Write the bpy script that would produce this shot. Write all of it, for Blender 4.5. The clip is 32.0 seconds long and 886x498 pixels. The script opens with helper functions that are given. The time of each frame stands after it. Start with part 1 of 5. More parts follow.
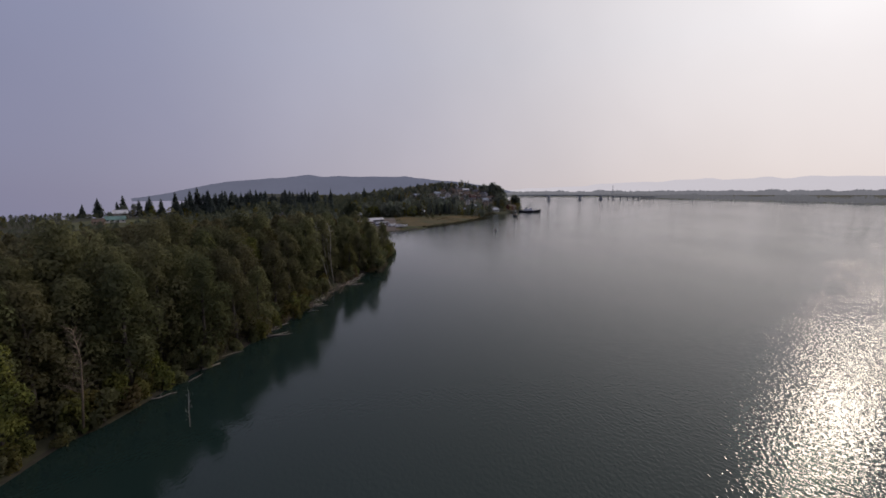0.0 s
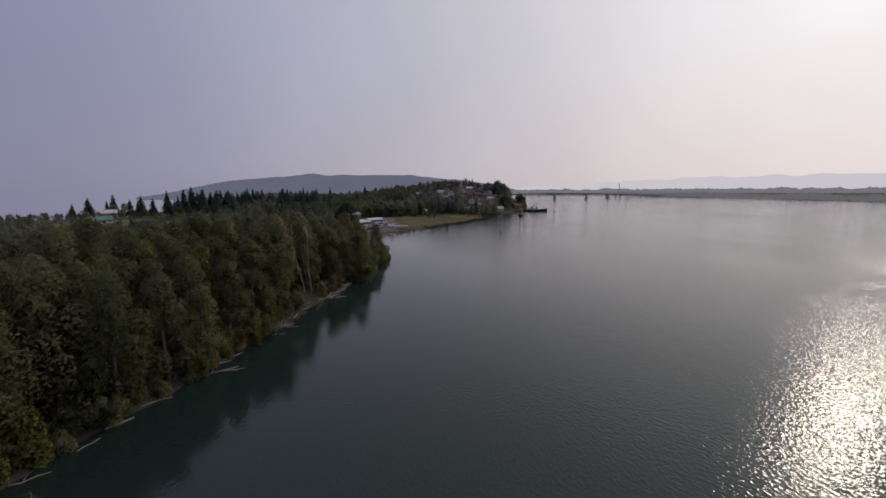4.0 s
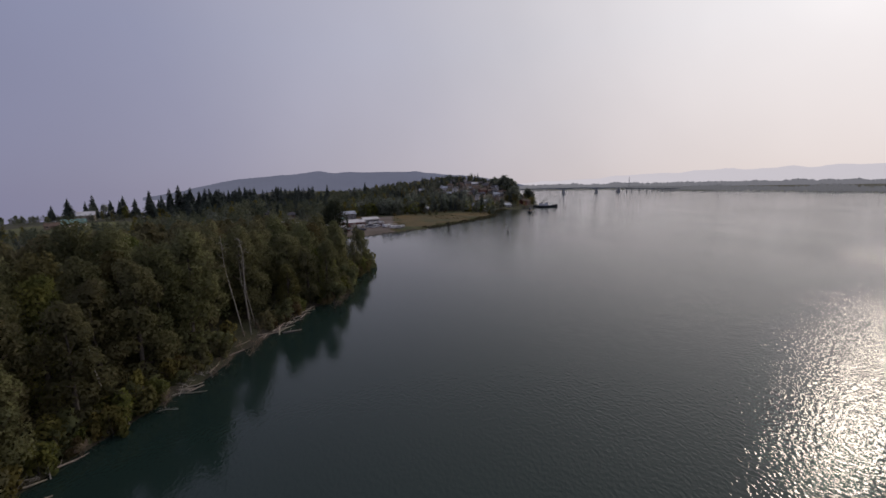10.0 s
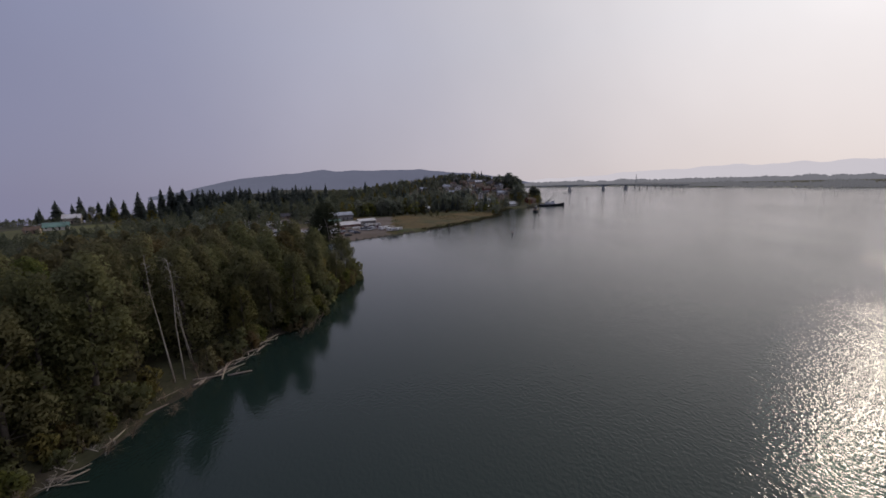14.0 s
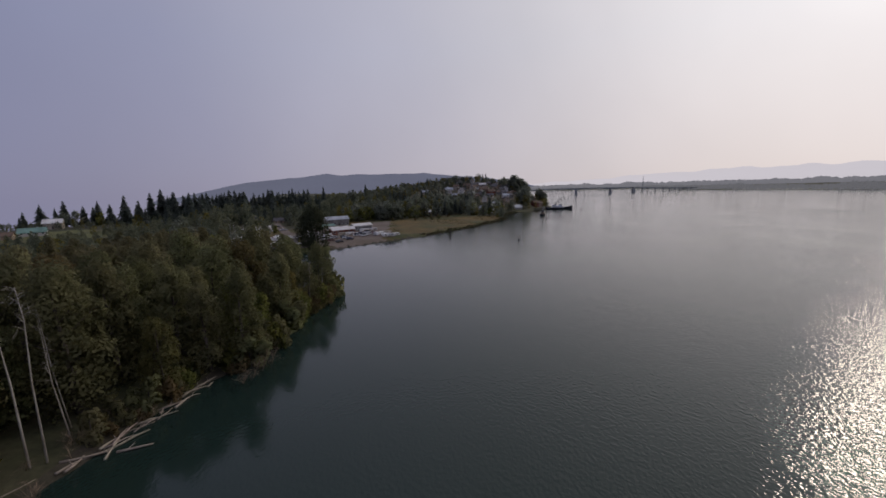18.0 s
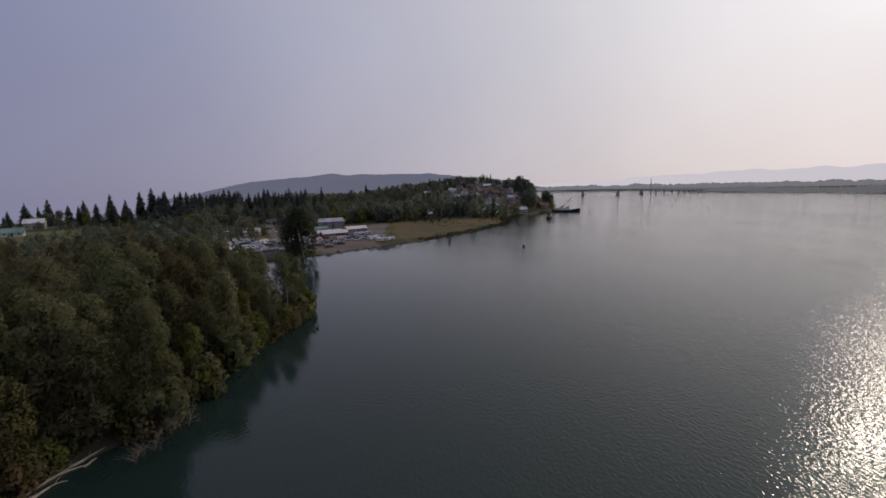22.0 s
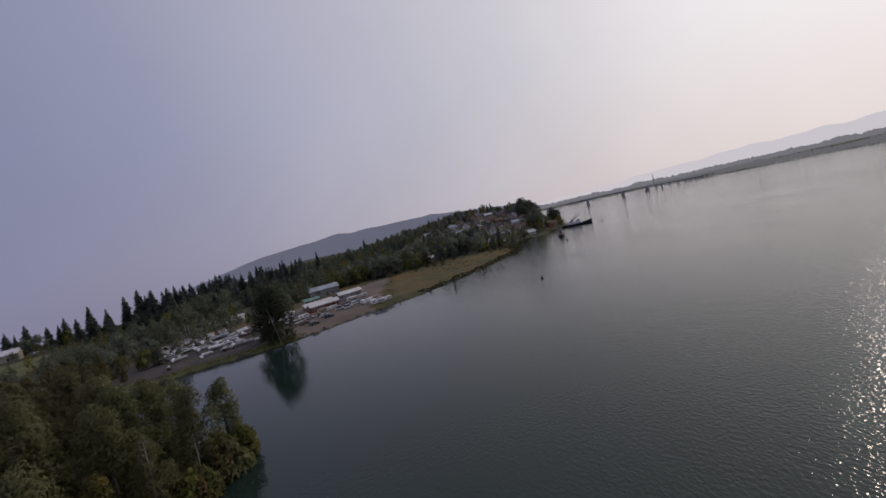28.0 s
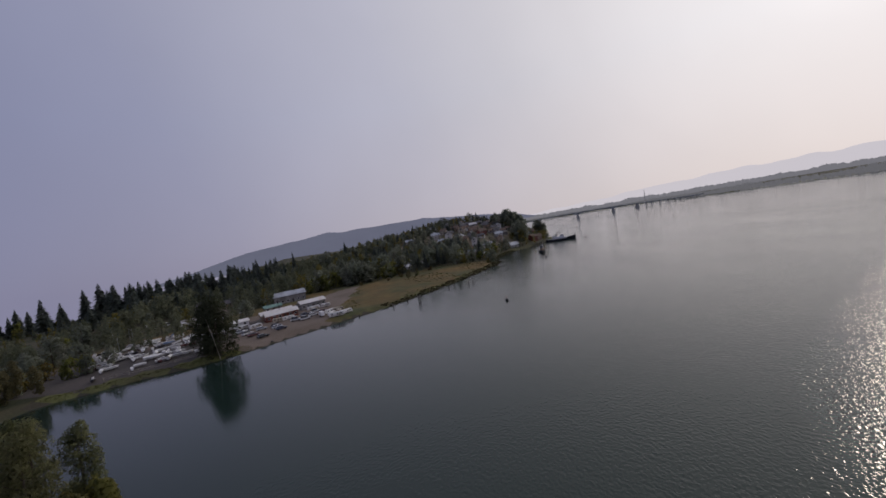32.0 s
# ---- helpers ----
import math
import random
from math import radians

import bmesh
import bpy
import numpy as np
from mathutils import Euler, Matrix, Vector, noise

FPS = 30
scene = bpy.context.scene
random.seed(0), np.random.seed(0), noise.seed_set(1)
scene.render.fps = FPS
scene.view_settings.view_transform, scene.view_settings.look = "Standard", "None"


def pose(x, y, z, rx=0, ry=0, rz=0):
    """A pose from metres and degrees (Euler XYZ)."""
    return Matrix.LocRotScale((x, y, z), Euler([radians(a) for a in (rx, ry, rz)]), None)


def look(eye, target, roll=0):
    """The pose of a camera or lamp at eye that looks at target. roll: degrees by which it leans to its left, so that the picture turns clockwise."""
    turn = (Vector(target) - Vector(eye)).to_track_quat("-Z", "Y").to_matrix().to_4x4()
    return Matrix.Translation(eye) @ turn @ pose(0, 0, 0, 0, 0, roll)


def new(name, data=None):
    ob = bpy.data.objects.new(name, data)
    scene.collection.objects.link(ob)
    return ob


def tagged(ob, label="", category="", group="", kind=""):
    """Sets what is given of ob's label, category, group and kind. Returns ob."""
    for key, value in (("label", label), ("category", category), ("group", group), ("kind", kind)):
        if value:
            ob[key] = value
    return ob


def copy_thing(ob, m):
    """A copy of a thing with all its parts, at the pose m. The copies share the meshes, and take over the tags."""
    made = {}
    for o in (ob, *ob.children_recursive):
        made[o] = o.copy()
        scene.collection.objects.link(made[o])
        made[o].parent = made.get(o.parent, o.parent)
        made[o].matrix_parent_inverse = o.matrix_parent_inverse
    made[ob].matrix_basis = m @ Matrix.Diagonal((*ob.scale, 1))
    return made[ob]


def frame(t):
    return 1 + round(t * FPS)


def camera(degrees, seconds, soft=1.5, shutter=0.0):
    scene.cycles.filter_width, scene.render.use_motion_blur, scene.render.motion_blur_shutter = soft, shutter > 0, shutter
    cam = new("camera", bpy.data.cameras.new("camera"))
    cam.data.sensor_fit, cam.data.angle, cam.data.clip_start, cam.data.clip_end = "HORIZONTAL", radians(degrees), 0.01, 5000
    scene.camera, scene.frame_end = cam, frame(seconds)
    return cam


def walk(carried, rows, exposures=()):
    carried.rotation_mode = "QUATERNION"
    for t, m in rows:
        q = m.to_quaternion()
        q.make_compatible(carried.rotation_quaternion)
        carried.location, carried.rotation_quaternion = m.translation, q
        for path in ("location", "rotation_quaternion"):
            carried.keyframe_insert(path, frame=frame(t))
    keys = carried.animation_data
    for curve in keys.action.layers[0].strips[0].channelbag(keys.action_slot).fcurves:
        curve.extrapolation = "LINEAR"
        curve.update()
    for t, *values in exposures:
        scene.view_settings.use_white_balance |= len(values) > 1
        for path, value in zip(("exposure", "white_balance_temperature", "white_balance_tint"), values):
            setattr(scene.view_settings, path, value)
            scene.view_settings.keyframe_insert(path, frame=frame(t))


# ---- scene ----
cam = camera(95, 32.0, soft=1.6)


def aim(x, y, z, yaw, pitch, roll):
    """Camera pose from place, heading (to the left of +y), pitch (up) and roll in degrees."""
    return Matrix.Translation((x, y, z)) @ pose(0, 0, 0, 0, 0, yaw) @ pose(0, 0, 0, 90 + pitch) @ pose(0, 0, 0, 0, 0, roll)


# seconds, x, y, z, heading, pitch, roll
FLIGHT = [
    (0, 1.28, -0.02, 29.66, -1.07, -8.02, -0.28),
    (0.5, 1.55, 2.41, 29.62, -1.01, -8.36, -0.20),
    (1, 1.83, 4.83, 29.59, -0.93, -8.54, -0.30),
    (1.5, 2.14, 7.20, 29.57, -0.86, -8.28, 0.09),
    (2, 2.53, 9.49, 29.57, -0.74, -8.37, -0.50),
    (2.5, 2.96, 11.60, 29.62, -0.65, -8.03, -0.13),
    (3, 3.36, 13.61, 29.72, -0.59, -8.09, -0.24),
    (3.5, 3.70, 15.69, 29.77, -0.50, -8.15, -0.27),
    (5.5, 5.45, 26.81, 28.75, -0.05, -8.42, -0.75),
    (6, 5.76, 29.38, 28.78, -0.01, -8.09, -0.49),
    (6.5, 6.06, 31.82, 28.82, 0.05, -8.31, -0.58),
    (7, 6.42, 34.20, 28.85, 0.18, -8.48, -0.88),
    (7.5, 6.81, 36.59, 28.89, 0.26, -8.69, -1.06),
    (8, 7.18, 39.01, 28.92, 0.32, -8.92, -0.87),
    (8.5, 7.53, 41.49, 28.92, 0.40, -8.86, -1.35),
    (9, 7.88, 44.01, 28.94, 0.51, -8.75, -1.19),
    (9.5, 8.20, 46.52, 29.06, 0.65, -8.71, -1.27),
    (10, 8.50, 48.99, 29.17, 0.67, -8.73, -1.12),
    (10.5, 8.82, 51.40, 29.20, 0.75, -8.87, -1.33),
    (11, 9.17, 53.73, 29.27, 0.84, -8.72, -0.77),
    (11.5, 9.56, 56.01, 29.39, 0.95, -8.80, -1.22),
    (12, 9.97, 58.25, 29.49, 1.05, -8.49, -1.11),
    (12.5, 10.39, 60.46, 29.59, 1.13, -8.87, -1.09),
    (13, 10.82, 62.65, 29.74, 1.26, -8.90, -1.51),
    (13.5, 11.29, 64.78, 29.97, 1.34, -9.02, -1.43),
    (14, 11.74, 66.89, 30.13, 1.43, -9.03, -1.50),
    (14.5, 12.09, 69.08, 30.18, 1.53, -8.97, -1.43),
    (16.5, 13.02, 80.01, 28.92, 1.89, -8.96, -1.81),
    (17, 13.25, 82.61, 28.92, 1.94, -8.52, -1.51),
    (17.5, 13.53, 85.11, 28.89, 2.08, -8.65, -1.85),
    (18, 13.90, 87.46, 28.87, 2.10, -8.49, -1.66),
    (18.5, 14.33, 89.68, 28.87, 2.22, -8.61, -1.76),
    (19, 14.77, 91.86, 28.92, 2.29, -8.51, -1.60),
    (19.5, 15.18, 94.09, 29.01, 2.42, -8.54, -1.88),
    (20, 15.51, 96.37, 29.08, 2.48, -8.43, -1.41),
    (20.5, 15.80, 98.69, 29.10, 2.55, -8.45, -1.50),
    (21, 16.16, 101.02, 29.11, 2.61, -8.46, -1.44),
    (21.5, 16.58, 103.39, 29.16, 2.72, -8.36, -1.10),
    (22, 16.96, 105.77, 29.23, 2.83, -8.41, -1.26),
    (22.5, 17.22, 108.08, 29.25, 2.91, -8.13, -1.34),
    (23, 17.44, 110.37, 29.21, 2.93, -8.34, -1.23),
    (23.5, 17.73, 112.70, 29.19, 2.98, -8.47, -1.20),
    (24, 18.05, 114.96, 29.19, 3.09, -8.50, -1.34),
    (24.5, 18.32, 117.11, 29.18, 3.16, -8.40, -1.69),
    (25, 18.64, 119.33, 29.17, 3.23, -8.21, -0.98),
    (25.5, 19.04, 121.80, 29.17, 3.34, -8.29, -1.17),
    (27.5, 20.99, 136.33, 29.04, 4.20, -4.95, -11.51),
    (28, 21.83, 138.81, 29.27, 4.07, -2.92, -12.83),
    (28.5, 22.84, 140.71, 29.53, 3.66, -2.43, -12.47),
    (29, 24.12, 142.12, 29.77, 3.26, -2.67, -11.83),
    (29.5, 25.61, 143.27, 30.01, 3.06, -2.58, -11.37),
    (30, 27.16, 144.26, 30.26, 2.87, -2.51, -10.74),
    (30.5, 28.74, 145.24, 30.53, 2.71, -1.99, -10.36),
    (31, 30.37, 146.37, 30.77, 2.74, -2.30, -9.75),
    (31.5, 31.98, 147.59, 30.94, 2.77, -2.41, -9.62),
    (32, 33.60, 148.75, 31.04, 2.82, -2.55, -9.69),
]
walk(cam, [(t, aim(*p)) for t, *p in FLIGHT], [(0, 0.2), (32, 0.2)])

# ---- sky and sun: smoky morning haze, sun ahead to the right ----
SUN_EL, SUN_AZ = 25.0, 47.0
sun_way = Vector((math.sin(radians(SUN_AZ)) * math.cos(radians(SUN_EL)), math.cos(radians(SUN_AZ)) * math.cos(radians(SUN_EL)), math.sin(radians(SUN_EL))))
world = bpy.data.worlds.new("sky")
scene.world = world
world.use_nodes = True
wn, wl = world.node_tree.nodes, world.node_tree.links
sky = wn.new("ShaderNodeTexSky")
sky.sky_type, sky.sun_disc = "NISHITA", False
sky.sun_elevation, sky.sun_rotation = radians(SUN_EL), radians(SUN_AZ)
sky.air_density, sky.dust_density, sky.ozone_density, sky.altitude = 0.75, 1.8, 3.5, 0
soft = wn.new("ShaderNodeGamma")
soft.inputs["Gamma"].default_value = 0.4
wl.new(sky.outputs["Color"], soft.inputs["Color"])
# smoke scatters the sunlight forward: a broad glow that falls off with the angle from the sun
way_in = wn.new("ShaderNodeTexCoord")
towards = wn.new("ShaderNodeVectorMath")
towards.operation = "DOT_PRODUCT"
towards.inputs[1].default_value = sun_way
wl.new(way_in.outputs["Generated"], towards.inputs[0])
near_sun = wn.new("ShaderNodeMapRange")
near_sun.inputs["From Min"].default_value = -1.0
wl.new(towards.outputs["Value"], near_sun.inputs["Value"])
glow = wn.new("ShaderNodeValToRGB")
for k, (at, tone) in enumerate(((0.0, (0.15, 0.16, 0.26)), (0.455, (0.192, 0.206, 0.33)), (0.62, (0.262, 0.272, 0.385)), (0.822, (0.43, 0.43, 0.51)), (0.905, (0.535, 0.525, 0.57)), (0.95, (0.63, 0.61, 0.635)), (0.99, (0.8, 0.775, 0.785)), (1.0, (0.95, 0.92, 0.92)))):
    stop = glow.color_ramp.elements[k] if k < 2 else glow.color_ramp.elements.new(at)
    stop.position, stop.color = at, (*tone, 1)
wl.new(near_sun.outputs["Result"], glow.inputs["Fac"])
# thicker, warmer smoke towards the horizon
split = wn.new("ShaderNodeSeparateXYZ")
wl.new(way_in.outputs["Generated"], split.inputs["Vector"])
layer = wn.new("ShaderNodeMapRange")
layer.inputs["From Min"].default_value, layer.inputs["From Max"].default_value = 0.0, 0.3
wl.new(split.outputs["Z"], layer.inputs["Value"])
warm = wn.new("ShaderNodeMix")
warm.data_type = "RGBA"
warm.inputs["A"].default_value, warm.inputs["B"].default_value = (1.06, 0.965, 0.91, 1), (1.01, 1.0, 1.01, 1)
wl.new(layer.outputs["Result"], warm.inputs["Factor"])
tint = wn.new("ShaderNodeMix")
tint.data_type, tint.blend_type = "RGBA", "MULTIPLY"
tint.inputs["Factor"].default_value = 1.0
wl.new(glow.outputs["Color"], tint.inputs["A"])
wl.new(warm.outputs["Result"], tint.inputs["B"])
drift = wn.new("ShaderNodeTexNoise")
drift.inputs["Scale"].default_value, drift.inputs["Detail"].default_value = 2.6, 4.0
wl.new(way_in.outputs["Generated"], drift.inputs["Vector"])
uneven = wn.new("ShaderNodeMapRange")
uneven.inputs["From Min"].default_value, uneven.inputs["From Max"].default_value = 0.3, 0.7
uneven.inputs["To Min"].default_value, uneven.inputs["To Max"].default_value = 0.965 / 0.15, 1.035 / 0.15
wl.new(drift.outputs["Fac"], uneven.inputs["Value"])
scaled = wn.new("ShaderNodeVectorMath")
scaled.operation = "SCALE"
wl.new(uneven.outputs["Result"], scaled.inputs["Scale"])
wl.new(tint.outputs["Result"], scaled.inputs[0])
haze = wn.new("ShaderNodeMix")
haze.data_type = "RGBA"
haze.inputs["Factor"].default_value = 0.88
wl.new(soft.outputs["Color"], haze.inputs["A"])
wl.new(scaled.outputs["Vector"], haze.inputs["B"])
wl.new(haze.outputs["Result"], wn["Background"].inputs["Color"])
wn["Background"].inputs["Strength"].default_value = 0.15

sun = new("sun", bpy.data.lights.new("sun", "SUN"))
sun.data.energy, sun.data.angle, sun.data.color = 0.3, radians(6.0), (1.0, 0.87, 0.72)
sun.matrix_world = look(sun_way * 300, (0, 0, 0))


# ---- materials ----
def material(name, color, rough=0.85, vary=0.25, scale=0.5, fine=4.0, bump=0.0, metal=0.0, second=None, island=0.0, each=0.0, sheer=0.0, spec=0.3):
    """A procedural surface: colour broken up at two scales, relief, and shifts from piece to piece."""
    m = bpy.data.materials.new(name)
    m.use_nodes = True
    n, l = m.node_tree.nodes, m.node_tree.links
    b = n["Principled BSDF"]
    b.inputs["Roughness"].default_value, b.inputs["Metallic"].default_value = rough, metal
    b.inputs["Specular IOR Level"].default_value = spec
    co = n.new("ShaderNodeTexCoord")

    def grain(size, detail):
        t = n.new("ShaderNodeTexNoise")
        t.inputs["Scale"].default_value, t.inputs["Detail"].default_value = size, detail
        l.new(co.outputs["Object"], t.inputs["Vector"])
        return t.outputs["Fac"]

    def calc(op, a, b2):
        q = n.new("ShaderNodeMath")
        q.operation = op
        for s, v in zip(q.inputs, (a, b2)):
            if isinstance(v, (int, float)):
                s.default_value = v
            else:
                l.new(v, s)
        return q.outputs[0]

    big, small = grain(scale, 3.0), grain(fine, 5.0)
    mix = n.new("ShaderNodeMix")
    mix.data_type = "RGBA"
    mix.inputs["A"].default_value = (*color, 1)
    mix.inputs["B"].default_value = (*(second or [c * 0.6 for c in color]), 1)
    ramp = n.new("ShaderNodeMapRange")
    ramp.inputs["From Min"].default_value, ramp.inputs["From Max"].default_value = 0.38, 0.66
    l.new(big, ramp.inputs["Value"])
    l.new(ramp.outputs["Result"], mix.inputs["Factor"])
    bright = calc("ADD", calc("MULTIPLY", calc("SUBTRACT", small, 0.5), 2.4 * vary), 1.0)
    if island:
        g = n.new("ShaderNodeNewGeometry")
        bright = calc("MULTIPLY", bright, calc("ADD", calc("MULTIPLY", calc("SUBTRACT", g.outputs["Random Per Island"], 0.5), island), 1.0))
    hue = n.new("ShaderNodeHueSaturation")
    l.new(mix.outputs["Result"], hue.inputs["Color"])
    if each:
        o = n.new("ShaderNodeObjectInfo")
        l.new(calc("ADD", calc("MULTIPLY", calc("SUBTRACT", o.outputs["Random"], 0.5), -0.12 * each), 0.5), hue.inputs["Hue"])
        bright = calc("MULTIPLY", bright, calc("ADD", calc("MULTIPLY", calc("FRACT", calc("MULTIPLY", o.outputs["Random"], 7.31), 0.0), each), 1.0 - 0.5 * each))
    l.new(bright, hue.inputs["Value"])
    l.new(hue.outputs["Color"], b.inputs["Base Color"])
    if bump:
        r = n.new("ShaderNodeBump")
        r.inputs["Strength"].default_value, r.inputs["Distance"].default_value = min(1.0, bump * 4), bump
        l.new(small, r.inputs["Height"])
        l.new(r.outputs["Normal"], b.inputs["Normal"])
    if sheer:
        t = n.new("ShaderNodeBsdfTranslucent")
        l.new(hue.outputs["Color"], t.inputs["Color"])
        s = n.new("ShaderNodeMixShader")
        s.inputs["Fac"].default_value = sheer
        l.new(b.outputs["BSDF"], s.inputs[1])
        l.new(t.outputs["BSDF"], s.inputs[2])
        l.new(s.outputs["Shader"], n["Material Output"].inputs["Surface"])
    return m


LEAF = material("leaf_green", (0.25, 0.24, 0.115), 0.85, 0.2, 0.25, 1.5, second=(0.165, 0.168, 0.084), island=0.3, each=0.42, sheer=0.6, spec=0.1)
# paler and greyer than real leaves: smoke haze is put into the colour
LEAF_WOOD = material("leaf_woods_haze_paled", (0.2, 0.208, 0.13), 0.9, 0.3, 0.05, 0.6, second=(0.145, 0.162, 0.11), island=0.3, sheer=0.6, spec=0.05)
GRASS_BLADE = material("tall_grass", (0.13, 0.115, 0.046), 0.95, 0.3, 0.03, 0.6, second=(0.085, 0.095, 0.036), island=0.25, sheer=0.3, spec=0.05)
REED = material("brown_reeds", (0.085, 0.068, 0.04), 0.95, 0.4, 0.06, 0.8, second=(0.07, 0.07, 0.035), island=0.6, sheer=0.3, spec=0.05)
# town trees: leaf colour paled further, with the haze painted into it
LEAF_GARDEN = material("leaf_garden_haze_paled", (0.26, 0.275, 0.205), 0.9, 0.3, 0.05, 0.6, second=(0.19, 0.21, 0.16), island=0.3, each=0.4, sheer=0.6, spec=0.05)
LEAF_DARK = material("leaf_dark_green", (0.085, 0.092, 0.052), 0.85, 0.3, 0.25, 1.5, second=(0.06, 0.07, 0.04), island=0.5, sheer=0.4, spec=0.1)
LEAF_WARM = material("leaf_turning", (0.185, 0.155, 0.065), 0.85, 0.3, 0.25, 1.5, second=(0.13, 0.115, 0.05), island=0.35, each=0.6, sheer=0.5, spec=0.1)
LEAF_LIGHT = material("leaf_yellow_green", (0.26, 0.235, 0.07), 0.85, 0.3, 0.3, 1.5, second=(0.13, 0.14, 0.045), island=0.5, each=0.5, sheer=0.5, spec=0.1)
# needles lightened and blued so that their base colour carries the haze
NEEDLE = material("needle_haze_paled", (0.155, 0.175, 0.145), 0.8, 0.3, 0.3, 1.5, second=(0.11, 0.13, 0.105), island=0.6, each=0.4, sheer=0.42, spec=0.1)
BARK = material("bark", (0.12, 0.1, 0.08), 0.9, 0.4, 0.6, 6.0, bump=0.05)
PALE_BARK = material("bleached_wood", (0.42, 0.38, 0.32), 0.85, 0.35, 0.5, 5.0, bump=0.03, second=(0.28, 0.24, 0.19))
BRUSH = material("dead_brush", (0.27, 0.2, 0.13), 0.9, 0.3, 0.5, 5.0, second=(0.13, 0.1, 0.07))
DRIFT = material("driftwood", (0.4, 0.33, 0.25), 0.85, 0.4, 0.5, 5.0, bump=0.03, second=(0.22, 0.18, 0.14), each=0.4)
FOREST = material("forest_floor", (0.08, 0.07, 0.04), 0.95, 0.5, 0.08, 1.2, bump=0.1, second=(0.045, 0.05, 0.022))
MUD = material("bank_mud", (0.06, 0.05, 0.034), 0.9, 0.5, 0.2, 1.5, bump=0.06, second=(0.055, 0.05, 0.03))
MEADOW = material("meadow_grass", (0.155, 0.102, 0.036), 0.95, 0.5, 0.028, 0.25, bump=0.1, second=(0.064, 0.074, 0.028))
BANK_GRASS = material("bank_grass", (0.13, 0.135, 0.045), 0.95, 0.45, 0.05, 0.9, bump=0.1, second=(0.095, 0.09, 0.038))
GRAVEL = material("gravel", (0.2, 0.16, 0.128), 0.95, 0.3, 0.05, 1.6, bump=0.03, second=(0.15, 0.118, 0.09))
WHITE = material("white_paint", (0.82, 0.81, 0.78), 0.5, 0.08, 0.3, 3.0, second=(0.68, 0.66, 0.62))
OFF_WHITE = material("off_white_siding", (0.64, 0.61, 0.56), 0.75, 0.15, 0.3, 3.0, second=(0.54, 0.5, 0.44))
CREAM = material("cream_siding", (0.46, 0.4, 0.31), 0.7, 0.1, 0.3, 3.0)
GREYWALL = material("grey_siding", (0.3, 0.285, 0.27), 0.7, 0.12, 0.3, 3.0)
TAN = material("tan_siding", (0.38, 0.29, 0.2), 0.75, 0.12, 0.3, 3.0)
REDWALL = material("barn_red", (0.26, 0.09, 0.06), 0.8, 0.2, 0.3, 3.0)
BLUEWALL = material("blue_siding", (0.2, 0.28, 0.38), 0.7, 0.12, 0.3, 3.0)
ROOF_DARK = material("shingle_dark", (0.15, 0.14, 0.135), 0.9, 0.3, 0.4, 5.0, bump=0.02)
ROOF_BROWN = material("shingle_brown", (0.2, 0.14, 0.1), 0.9, 0.3, 0.4, 5.0, bump=0.02)
ROOF_GREY = material("metal_roof_grey", (0.42, 0.44, 0.47), 0.45, 0.12, 0.2, 3.0, metal=0.2)
ROOF_WHITE = material("metal_roof_white", (0.75, 0.73, 0.7), 0.45, 0.1, 0.2, 3.0, second=(0.6, 0.55, 0.5))
ROOF_GREEN = material("metal_roof_green", (0.2, 0.33, 0.27), 0.5, 0.12, 0.2, 3.0)
GLASS = material("window_glass", (0.03, 0.035, 0.04), 0.08, 0.05, spec=0.8)
CONCRETE = material("concrete", (0.45, 0.44, 0.42), 0.9, 0.15, 0.2, 2.5, bump=0.02)
STEEL = material("bridge_steel", (0.5, 0.53, 0.52), 0.6, 0.15, 0.2, 2.0)
TIMBER = material("wet_timber", (0.09, 0.075, 0.06), 0.8, 0.3, 0.5, 4.0, bump=0.03)
RUBBER = material("tyre_rubber", (0.025, 0.025, 0.025), 0.9, 0.1)
HULL_BLACK = material("hull_black", (0.03, 0.03, 0.035), 0.5, 0.2, 0.4, 3.0)
HULL_RED = material("hull_red", (0.18, 0.06, 0.05), 0.5, 0.2, 0.4, 3.0)
ALU = material("aluminium_mast", (0.6, 0.6, 0.6), 0.35, 0.08, metal=0.6)
ORANGE = material("buoy_paint", (0.3, 0.1, 0.05), 0.6, 0.2)
TARP = material("blue_tarp", (0.12, 0.19, 0.3), 0.6, 0.15)
PAINTS = [material("car_" + k, c, 0.3, 0.05, spec=0.6) for k, c in (("white", (0.75, 0.75, 0.74)), ("silver", (0.45, 0.46, 0.48)), ("dark", (0.04, 0.045, 0.05)), ("red", (0.16, 0.05, 0.045)), ("blue", (0.06, 0.07, 0.11)))]


